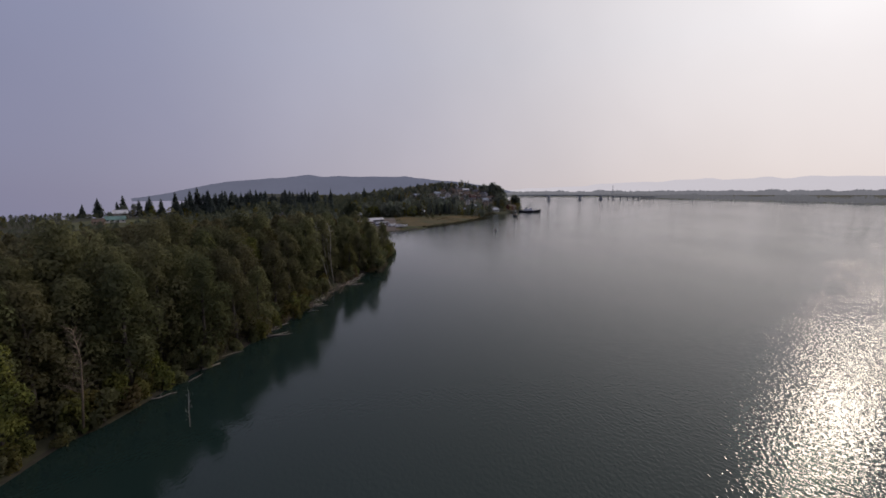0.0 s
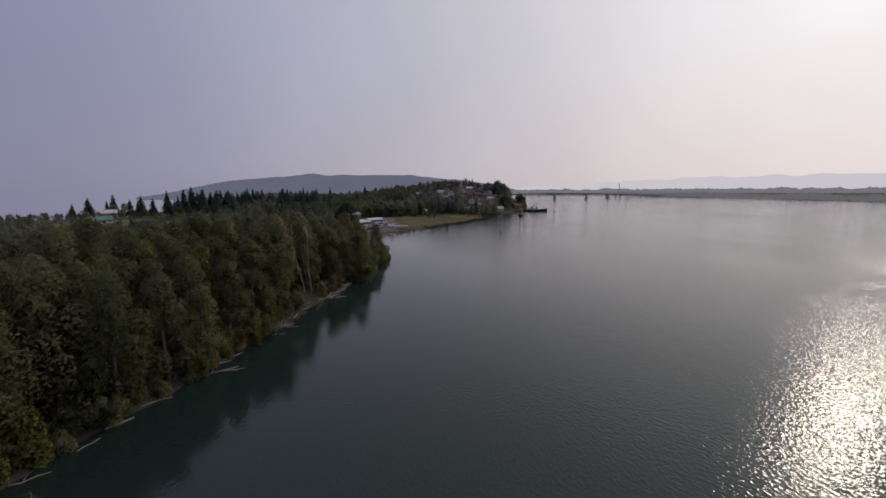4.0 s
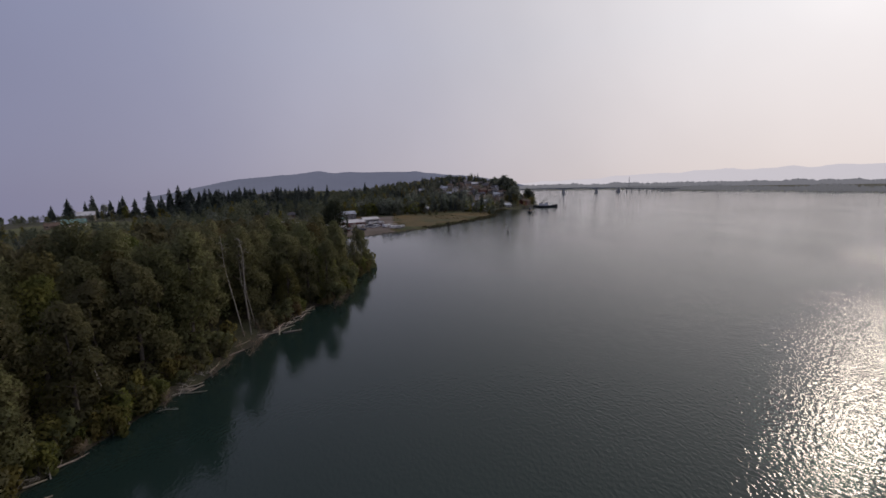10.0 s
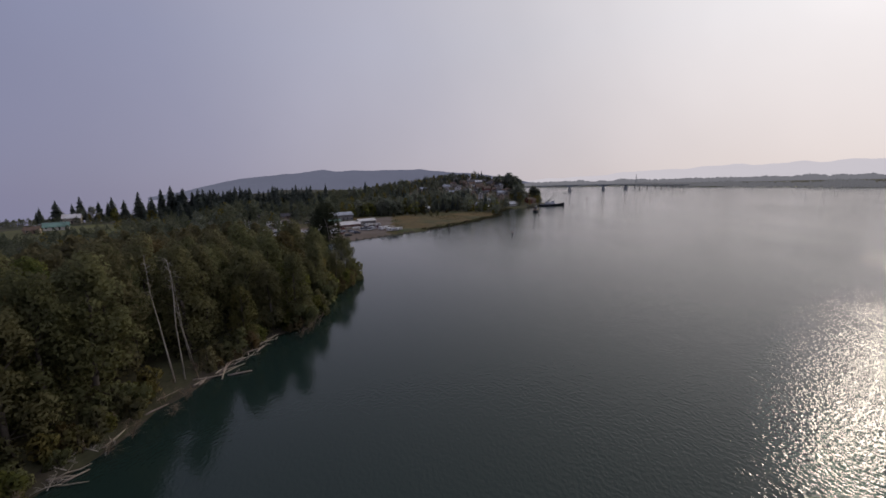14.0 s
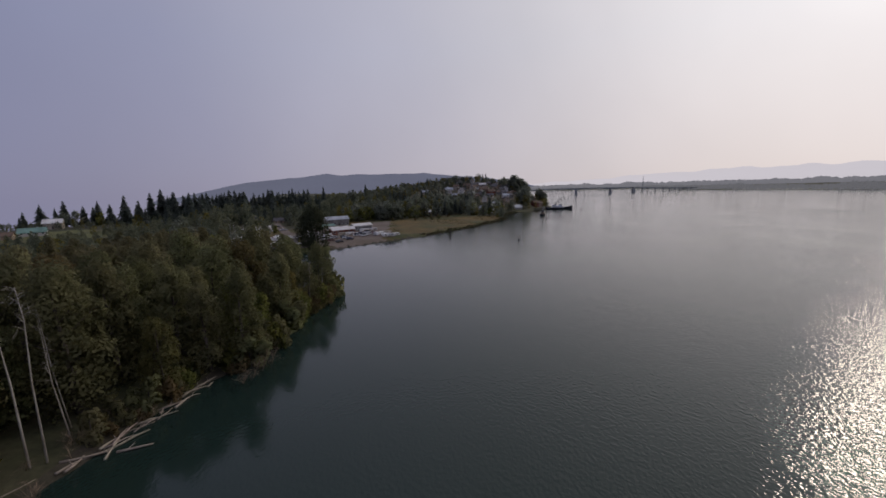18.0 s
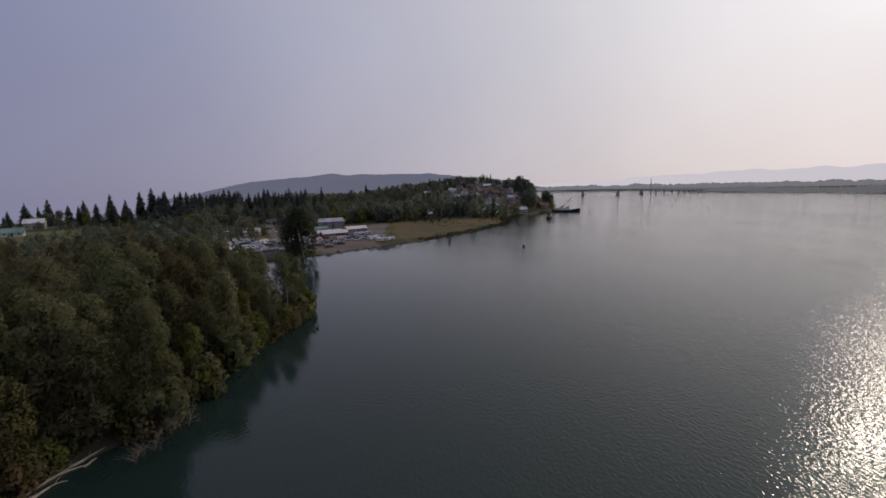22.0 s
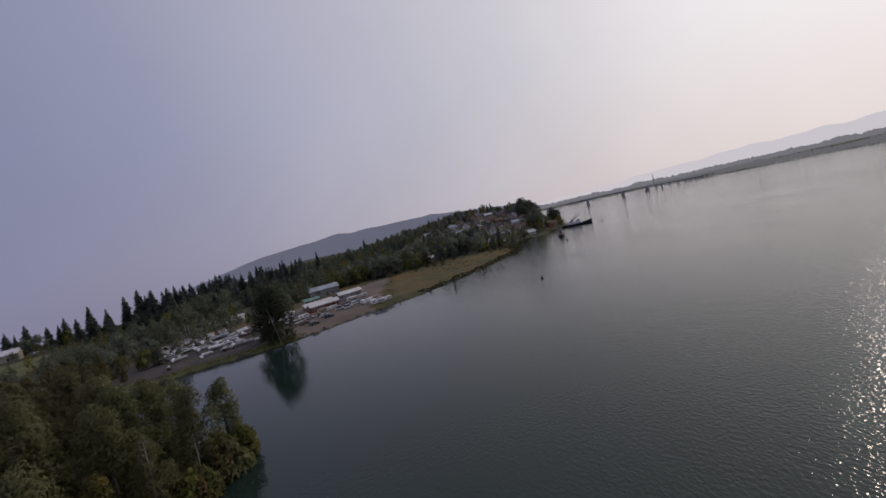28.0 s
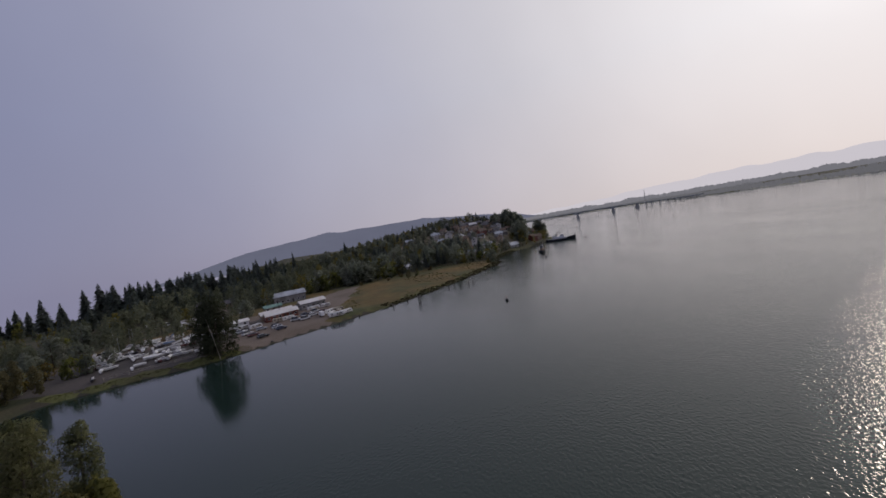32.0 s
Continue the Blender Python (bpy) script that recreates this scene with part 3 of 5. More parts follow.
rt = np.random.default_rng(88)
reeds, meadow = [], []
for _ in range(1500):
    y = rt.uniform(338, 545)
    reeds.append((along(BANK, y) - rt.uniform(-1.5, 4.5) - 3.0 * max(0.0, noise.noise((y * 0.05, 0, 7))), y))
for _ in range(2200):
    y = rt.uniform(325, 500)
    x = along(BANK, y) - rt.uniform(4, 90)
    if zone(x, y) in (2, 3) and noise.noise((x * 0.03, y * 0.03, 4)) > 0.0:
        meadow.append((x, y))
tufts("reed_fringe", "ragged brown reeds along the meadow's waterline", reeds, 0.5, REED, 3)
tufts("meadow_tufts", "tall dry and green grass tufts across the meadow", meadow, 0.38, GRASS_BLADE, 4, 4)
verge = []
for _ in range(1100):
    y = rt.uniform(262, 294)
    verge.append((along(BANK, y) - rt.uniform(0, 8), y))
tufts("verge_grass", "green grass on the bank below the boat yard", verge[:700], 0.2, BANK_GRASS, 5)

# the big dark tree on the lot's edge
big = broadleaf(31, 21, 7.5, 1.5, 4200, 0.5, LEAF_DARK, 44, label="large dark spreading tree beside the boat yard")
plant(big, -56.5, 286, 0.95, 20)
plant(big, -62, 289, 0.8, 140)


def bare_tree(name, label, path, r, seed, twigs=14, reach=2.5, base_at=0.35):
    """A dead trunk with forked bare branches."""
    wood = BRUSH if name in ("dead_brush", "dead_tree") else PALE_BARK
    rng = np.random.default_rng(seed)
    t = thing(name, label, "dead tree")
    n = len(path)
    part("trunk", Shape().tube(path, [r * (1 - 0.8 * i / (n - 1)) for i in range(n)], 7), wood, t, smooth=True)
    for k in range(twigs):
        s = Shape()
        q = base_at + (1 - base_at) * (k + 0.5) / twigs
        i = min(n - 2, int(q * (n - 1)))
        a, b = Vector(path[i]), Vector(path[i + 1])
        p = a.lerp(b, q * (n - 1) - i)
        w = rng.uniform(0, 2 * math.pi)
        d = Vector((math.cos(w), math.sin(w), rng.uniform(0.3, 1.1))).normalized() * reach * rng.uniform(0.4, 1.0) * (1.2 - q * 0.6)
        s.tube([p, p + d * 0.5 + Vector((0, 0, 0.1)), p + d], [r * 0.3, r * 0.2, r * 0.06], 4)
        for _ in range(2):
            e = d * 0.5 + Vector(rng.normal(scale=0.35 * reach, size=3).tolist())
            s.tube([p + d * 0.5, p + e], [r * 0.14, r * 0.04], 3)
        part("branch", s, wood, t)
    return t


bare_tree("dead_snag", "tall bleached leaning dead trunk", [(-31.8, 125, 0.8), (-34.6, 127, 9.5), (-35.8, 127.6, 14.3), (-36.2, 127.8, 20.5)], 0.13, 41, 12, 2.0, 0.6)
bare_tree("dead_snag", "bleached dead trunk with forked crown", [(-30.9, 126, 0.8), (-31.7, 126.6, 9.5), (-31.5, 126.8, 16.5), (-32.1, 127, 20)], 0.12, 42, 12, 2.2, 0.6)
bare_tree("dead_snag", "bleached dead trunk broken off at its top", [(-31.5, 129.5, 0.8), (-33, 129.8, 8), (-33.6, 130, 15)], 0.1, 43, 10, 1.6, 0.5)
bare_tree("dead_snag", "thin bleached dead trunk", [(-33.4, 131.5, 0.8), (-34.6, 131.5, 9), (-35.2, 131.5, 16.5)], 0.09, 44, 10, 1.6, 0.5)
bare_tree("dead_snag", "pale dead trunk leaning at the wood's edge", [(-37.2, 99, 1.2), (-38.6, 99.4, 6), (-39.6, 99.8, 11)], 0.12, 50, 8, 1.4, 0.5)
bare_tree("dead_snag", "pale thin dead trunk at the wood's edge", [(-40.4, 88, 1.2), (-41, 88.2, 6), (-41.3, 88.2, 10)], 0.1, 51, 8, 1.4, 0.5)
bare_tree("dead_tree", "bare grey dead tree with many branches", [(-42, 47, 1.2), (-41.5, 47, 6), (-41, 46.8, 10), (-41.3, 46.5, 14)], 0.15, 45, 24, 3.0, 0.3)
bare_tree("dead_sapling", "thin bare dead sapling standing in the shallows", [(-30.4, 49, -0.6), (-30.3, 49, 2.5), (-30.1, 49, 5)], 0.07, 46, 12, 0.9, 0.2)
bare_tree("white_birch", "thin white birch trunk among dark leaves", [(-23.4, 185, 1), (-23.2, 185.2, 7), (-22.6, 184.6, 12)], 0.16, 47, 6, 1.4, 0.5)
bare_tree("white_birch", "thin white birch trunk among dark leaves", [(-22.6, 192, 1), (-22.4, 192.2, 5), (-22.2, 192, 9)], 0.13, 48, 5, 1.2, 0.5)
bare_tree("poplar_trunk", "slender pale trunk leaning over the bank", [(-54.2, 282, 0.4), (-55, 281.7, 7), (-56.4, 281.5, 15)], 0.17, 49, 5, 1.6, 0.6)
for k, (x, y, h) in enumerate(((-18.6, 149.5, 3.6), (-18.2, 152, 3.0), (-18.9, 147, 2.6), (-27.5, 121, 2.0), (-28.5, 112, 2.4), (-29, 109, 2.0), (-30.5, 100, 2.2), (-27, 117, 1.8), (-33, 90, 1.8), (-19.5, 145, 2.2))):
    bare_tree("dead_brush", "tangle of bare brown branches hanging over the water", [(x, y, 0.1), (x + 0.5, y, h * 0.5), (x + 1.2, y - 0.3, h)], 0.09, 60 + k, 24, 1.9, 0.05)

rng_b = np.random.default_rng(77)
for k in range(52):
    y = rng_b.uniform(66, 137)
    x = along(BANK, y) - rng_b.uniform(0.6, 5.5)
    h = rng_b.uniform(0.9, 2.0)
    bare_tree("dead_brush", "bare brown brush on the muddy bank", [(x, y, height(x, y) - 0.1), (x + rng_b.uniform(-0.3, 0.6), y, height(x, y) + h * 0.5), (x + rng_b.uniform(-0.3, 1.0), y - 0.3, height(x, y) + h)], 0.05, 200 + k, 12, 1.3, 0.05)
for k in range(26):
    y = rng_b.uniform(84, 112)
    x = along(BANK, y) - rng_b.uniform(-1.0, 2.5)
    z = max(0.05, height(x, y))
    w, ln = rng_b.uniform(0, 6.28), rng_b.uniform(1.2, 3.0)
    bare_tree("fallen_branch", "pale fallen branch lying on the bank", [(x, y, z), (x + math.cos(w) * ln * 0.5, y + math.sin(w) * ln * 0.5, z + 0.35), (x + math.cos(w) * ln, y + math.sin(w) * ln, z + rng_b.uniform(0.1, 0.8))], 0.07, 300 + k, 7, 0.9, 0.2)
# driftwood
LOGS = [(-24, 129.4, 3.6, 20), (-26, 131, 4.5, 62), (-28.6, 104.2, 3, 10), (-30.3, 106.2, 3, 50), (-30.6, 105, 2.6, 20), (-29.4, 105.4, 2.4, 60), (-32.7, 82.2, 6, 38), (-31.3, 82.6, 5.4, 29), (-34.6, 85, 4, 40), (-33.4, 89, 4, 70), (-37.4, 67.2, 3.2, 60), (-37.6, 62.7, 2.6, 72), (-38.8, 57, 3.2, 50), (-36.4, 72.6, 4, 50),
        (-30, 118.4, 3, 60), (-30.4, 112, 4, 100), (-30.6, 122, 4, 75)]
rng_l = np.random.default_rng(9)
for k in range(26):
    q = (k + 0.5) / 26
    y = 125.5 + 21.5 * q
    LOGS.append((along(BANK, min(y, 147.5)) - rng_l.uniform(-0.7, 1.1), y, rng_l.uniform(1.5, 4.2), 80 + rng_l.uniform(-42, 30)))
for k, (x, y, ln, turn) in enumerate(LOGS):
    rng = np.random.default_rng(100 + k)
    r = rng.uniform(0.06, 0.15)
    pts = [(ln * (q - 0.5), rng.uniform(-0.15, 0.15), rng.uniform(-0.05, 0.08)) for q in (0, 0.3, 0.65, 1)]
    s = Shape().tube(pts, [r * 1.2, r, r * 0.85, r * 0.5], 8)
    if k % 3 == 0:
        s.tube([pts[1], (pts[1][0] + 0.6, 0.7, 0.4)], [r * 0.5, r * 0.2], 5)
    lg = solid("driftwood_log", s, DRIFT, "bleached driftwood log stranded at the waterline", "log", "driftwood on the bank", smooth=True)
    lg.matrix_world = pose(x, y, max(0.12, height(x, y) + r * 0.8), 0, rng.uniform(-3, 5), turn)


# ---- woods farther off, single sheet of many trees ----
def woods(name, label, spots, kinds, mats_):
    """Joined trees: spots of (x, y, z, scale, turn, kind)."""
    for mi, m in enumerate(mats_):
        vs, fs, k0 = [], [], 0
        for x, y, z, sc, turn, kind in spots:
            if kinds[kind][2] != mi:
                continue
            v, f = kinds[kind][:2]
            c, s = math.cos(turn), math.sin(turn)
            w = np.stack([v[:, 0] * c - v[:, 1] * s, v[:, 0] * s + v[:, 1] * c, v[:, 2]], 1) * sc + (x, y, z)
            vs.append(w)
            fs.append(f + k0)
            k0 += len(v)
        if vs:
            tagged(new(name, raw_mesh(name, np.concatenate(vs), np.concatenate(fs), m)), label, "woods", kind="stuff")


rg = np.random.default_rng(7)
low_kinds = []
for k, (h, r, n_, sz) in enumerate(((18, 5.0, 200, 1.1), (16, 5.4, 200, 1.1), (20, 4.6, 200, 1.05))):
    low_kinds.append((*foliage(rg, leaf_lobes(rg, h, r, 2.0, 12), n_, sz), 0 if k < 2 else 1))
for h, r in ((21, 4.6), (18, 4.2), (15, 4.0)):
    low_kinds.append((*conifer_mesh(rg, h, r, 24, 15, 1.05), 2))
WOOD_MATS = (LEAF, LEAF_WARM, NEEDLE)
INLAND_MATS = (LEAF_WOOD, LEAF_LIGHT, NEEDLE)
woods("bank_woods", "dense tall cottonwood stand behind the bank", rear, back_kinds, WOOD_MATS)


def field_top(x):
    """The tree belt that bounds the meadow."""
    return 436 + 0.45 * (x + 40)


def open_ground(x, y):
    """Lots, meadow, lawns and the town's slopes that stay clear of woods."""
    s = inland(x, y)[0]
    if 262 < y < 345 and s < 80:
        return True
    if 345 <= y < 440 and s < 120:
        return True
    if -90 < x < 60 and 440 <= y < field_top(x):
        return True
    if math.hypot(x + 262, y - 340) < 40 or math.hypot(x + 140, y - 395) < 26 or (y > 300 and y < 440 and abs(x + 92 + (y - 339) * 0.54) < 7):
        return True
    return False


spots = []
tries = 0
while len(spots) < 1900 and tries < 20000:
    tries += 1
    y = rg.uniform(40, 760)
    s = rg.uniform(30, 420) if y < 262 else rg.uniform(60, 420)
    x = along(BANK, min(y, 203) if y < 262 else y) - s
    if y < 262 and s < 95 and y < 214:
        continue
    if open_ground(x, y) or inland(x, y)[0] < 12 or (y > 545 and x > -60):
        continue
    if x < -1.35 * (y + 40):
        continue
    bearing = math.degrees(math.atan2(15 - x, y - 100))
    conif = rg.uniform() < (0.2 if s > 170 and bearing < 30 else (0.1 if y > 440 else 0.05))
    if conif:
        kind = 3 + int(rg.integers(0, 3))
    else:
        kind = int(rg.choice(3, p=(0.44, 0.44, 0.12)))
    spots.append((x, y, height(x, y) - 0.3, (rg.uniform(0.7, 1.05) if s > 150 and y < 440 and x > -210 else rg.uniform(0.45, 0.75)) * (0.9 if conif else 1.0) * (1 - 0.5 * smooth_step(bearing, 30, 37) * smooth_step(s, 90, 170)), rg.uniform(0, 6.28), kind))
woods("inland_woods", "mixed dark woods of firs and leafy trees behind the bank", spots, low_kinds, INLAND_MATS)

# ---- distant hills ----
def ridge(name, label, points, dist, mat, base=-20):
    """A hazy ridge far off: crest heights over headings (degrees to the right)."""
    vs, fs = [], []
    az = np.linspace(points[0][0], points[-1][0], 260)
    for i, a in enumerate(az):
        h = float(np.interp(a, [p[0] for p in points], [p[1] for p in points]))
        h += (9 if dist < 4000 else 20) * noise.noise((a * 0.42, dist * 0.01, 0)) + 3.0 * noise.noise((a * 3.1, dist * 0.01, 5)) + 1.8 * noise.noise((a * 9.0, dist * 0.01, 2))
        for d, q in ((dist * 0.86, 0.0), (dist * 0.93, 0.62), (dist, 1.0)):
            vs.append((math.sin(radians(a)) * d, 80 + math.cos(radians(a)) * d, base + (h - base) * q))
    for i in range(len(az) - 1):
        for k in range(2):
            fs.append((i * 3 + k, (i + 1) * 3 + k, (i + 1) * 3 + k + 1, i * 3 + k + 1))
    return solid(name, Shape().add(vs, fs), mat, label, "hills", kind="structure", smooth=True)


# haze painted as emission: the surface glows by itself with the haze colour
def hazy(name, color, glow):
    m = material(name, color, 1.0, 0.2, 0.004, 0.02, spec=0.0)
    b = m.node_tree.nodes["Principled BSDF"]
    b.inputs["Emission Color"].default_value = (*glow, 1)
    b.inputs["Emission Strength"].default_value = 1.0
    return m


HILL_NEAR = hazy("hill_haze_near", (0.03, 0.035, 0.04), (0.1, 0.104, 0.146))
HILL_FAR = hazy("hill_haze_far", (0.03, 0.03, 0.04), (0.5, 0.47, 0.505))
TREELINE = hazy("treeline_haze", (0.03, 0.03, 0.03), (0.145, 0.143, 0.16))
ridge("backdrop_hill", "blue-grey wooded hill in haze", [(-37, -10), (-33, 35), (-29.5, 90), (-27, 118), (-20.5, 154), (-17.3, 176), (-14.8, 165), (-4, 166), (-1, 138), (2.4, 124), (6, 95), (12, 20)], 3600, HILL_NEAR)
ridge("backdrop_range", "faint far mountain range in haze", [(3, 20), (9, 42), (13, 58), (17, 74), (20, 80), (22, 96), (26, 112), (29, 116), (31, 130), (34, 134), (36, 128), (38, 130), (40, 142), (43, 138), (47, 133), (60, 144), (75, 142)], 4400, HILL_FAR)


def treeline(name, label, points, dist, mat, base=-5, cy=100):
    """The uneven top of distant woods over a low shore, with some depth to it."""
    az = np.arange(points[0][0], points[-1][0], 0.07)
    vs, fs = [], []
    for a in az:
        h = float(np.interp(a, [p[0] for p in points], [p[1] for p in points]))
        rag = max(0.0, noise.noise((a * 0.55, 3, 0)) + 0.35) * 0.55 + 0.5 + 0.22 * noise.noise((a * 2.3, 9, 0)) + 0.2 * noise.noise((a * 9.0, 1, 4))
        h = 6 + (h - 6) * min(1.2, max(0.45, rag))
        for d, q in ((dist * 0.985, 0.0), (dist * 0.99, 0.6), (dist, 1.0)):
            vs.append((15 + math.sin(radians(a)) * d, cy + math.cos(radians(a)) * d, base + (h - base) * q))
    for i in range(len(az) - 1):
        for k in range(2):
            fs.append((i * 3 + k, (i + 1) * 3 + k, (i + 1) * 3 + k + 1, i * 3 + k + 1))
    return solid(name, Shape().add(vs, fs), mat, label, "woods", kind="structure")


# glowing ribbon set behind the far bank, crest heights fitted to the camera's view
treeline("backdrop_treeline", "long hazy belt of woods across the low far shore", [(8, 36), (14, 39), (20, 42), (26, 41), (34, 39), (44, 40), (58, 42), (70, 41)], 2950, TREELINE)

# far-shore trees glow too: their haze is painted in as emission
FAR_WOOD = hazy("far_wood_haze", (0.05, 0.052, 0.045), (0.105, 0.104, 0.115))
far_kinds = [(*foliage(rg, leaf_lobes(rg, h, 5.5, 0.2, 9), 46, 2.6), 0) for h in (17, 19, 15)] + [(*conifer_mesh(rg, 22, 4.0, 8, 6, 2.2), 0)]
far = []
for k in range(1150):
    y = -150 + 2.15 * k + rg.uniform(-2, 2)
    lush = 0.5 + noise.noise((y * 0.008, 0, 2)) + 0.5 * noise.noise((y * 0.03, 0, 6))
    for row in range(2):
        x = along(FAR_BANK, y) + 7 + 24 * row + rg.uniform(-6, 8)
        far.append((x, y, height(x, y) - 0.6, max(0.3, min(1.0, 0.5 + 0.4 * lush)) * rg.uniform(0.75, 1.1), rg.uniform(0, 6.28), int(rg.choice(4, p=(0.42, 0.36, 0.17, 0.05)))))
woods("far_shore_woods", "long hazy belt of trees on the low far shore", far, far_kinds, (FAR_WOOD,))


# ---- bridge ----
def bridge_spot(x):
    return x, 1366 + 0.314 * (x - 381)


bridge = thing("bridge", "long low steel girder bridge on concrete piers", "bridge")


def deck_z(x):
    return 17.0 - 9.0 * smooth_step(x, 420, 830) - 3.0 * smooth_step(-x, -330, -160)


deck, rail_, girder = Shape(), Shape(), Shape()
xs = list(np.linspace(150, 830, 60))
for x0, x1 in zip(xs, xs[1:]):
    (ax, ay), (bx, by) = bridge_spot(x0), bridge_spot(x1)
    for s, w0, w1, u0, u1 in ((deck, -4.5, 4.5, -0.7, 0.0), (rail_, -4.6, -4.3, 0.0, 1.0), (rail_, 4.3, 4.6, 0.0, 1.0)):
        n_ = (-0.3 * w0, -0.3 * w1)
        s.add([(ax + n_[0], ay + w0, deck_z(x0) + u0), (bx + n_[0], by + w0, deck_z(x1) + u0), (bx + n_[1], by + w1, deck_z(x1) + u0), (ax + n_[1], ay + w1, deck_z(x0) + u0),
               (ax + n_[0], ay + w0, deck_z(x0) + u1), (bx + n_[0], by + w0, deck_z(x1) + u1), (bx + n_[1], by + w1, deck_z(x1) + u1), (ax + n_[1], ay + w1, deck_z(x0) + u1)],
              [(3, 2, 1, 0), (4, 5, 6, 7), (0, 1, 5, 4), (1, 2, 6, 5), (2, 3, 7, 6), (3, 0, 4, 7)])
for x0, x1 in zip(xs, xs[1:]):
    def hang(x):
        if x > 584:
            return 0.9
        near_pier = min(abs(x - 383), abs(x - 501))
        return 0.9 + 4.2 * max(0.0, 1 - near_pier / 56) ** 2.4
    (ax, ay), (bx, by) = bridge_spot(x0), bridge_spot(x1)
    for w in (-3.2, 3.2):
        girder.add([(ax, ay + w - 0.2, deck_z(x0) - hang(x0) - 0.9), (bx, by + w - 0.2, deck_z(x1) - hang(x1) - 0.9), (bx, by + w + 0.2, deck_z(x1) - hang(x1) - 0.9), (ax, ay + w + 0.2, deck_z(x0) - hang(x0) - 0.9),
                    (ax, ay + w - 0.2, deck_z(x0) - 0.7), (bx, by + w - 0.2, deck_z(x1) - 0.7), (bx, by + w + 0.2, deck_z(x1) - 0.7), (ax, ay + w + 0.2, deck_z(x0) - 0.7)],
                   [(3, 2, 1, 0), (4, 5, 6, 7), (0, 1, 5, 4), (1, 2, 6, 5), (2, 3, 7, 6), (3, 0, 4, 7)])
part("deck", deck, CONCRETE, bridge)
part("railing", rail_, STEEL, bridge)
part("girder", girder, STEEL, bridge)
for x, w in ((265, 4.5), (383, 5.0), (501, 5.0), (584, 6.5), (617, 2.2), (636, 2.2), (666, 2.2), (696, 2.2), (721, 2.2), (742, 2.2), (761, 2.0), (774, 2.0), (787, 2.0), (805, 2.0)):
    px_, py_ = bridge_spot(x)
    top = deck_z(x) - 2.2
    s = Shape()
    if w > 3:
        s.box(-w * 0.75, -7, -6, w * 0.75, 7, 3.4, 0.4).box(-w * 0.5, -5, 3.4, w * 0.5, 5, top, 0.5)
    else:
        for q in (-3.4, 0, 3.4):
            s.tube([(0, q, -5), (0, q * 0.9, top)], [0.6, 0.5], 6)
        s.box(-0.9, -4.6, top - 0.8, 0.9, 4.6, top + 0.4)
    part("pier", s, CONCRETE, bridge, at=(px_, py_, 0))
mast = thing("lattice_mast", "tall thin steel lattice mast behind the bridge", "mast")
for a, b in ((-4, -4), (4, -4), (4, 4), (-4, 4)):
    part("leg", Shape().tube([(a, b, 0), (a * 0.2, b * 0.2, 62)], [0.45, 0.3], 4), STEEL, mast)
s = Shape()
for k in range(9):
    z0, z1 = k * 6.6, k * 6.6 + 6.6
    q0, q1 = 4 * (1 - 0.8 * z0 / 62), 4 * (1 - 0.8 * z1 / 62)
    s.tube([(-q0, -q0, z0), (q1, -q1, z1)], [0.2, 0.2], 3).tube([(q0, q0, z0), (-q1, q1, z1)], [0.2, 0.2], 3).tube([(-q0, q0, z0), (-q1, -q1, z1)], [0.2, 0.2], 3)
part("bracing", s, STEEL, mast)
mast.location = (1075, 2460, 1)


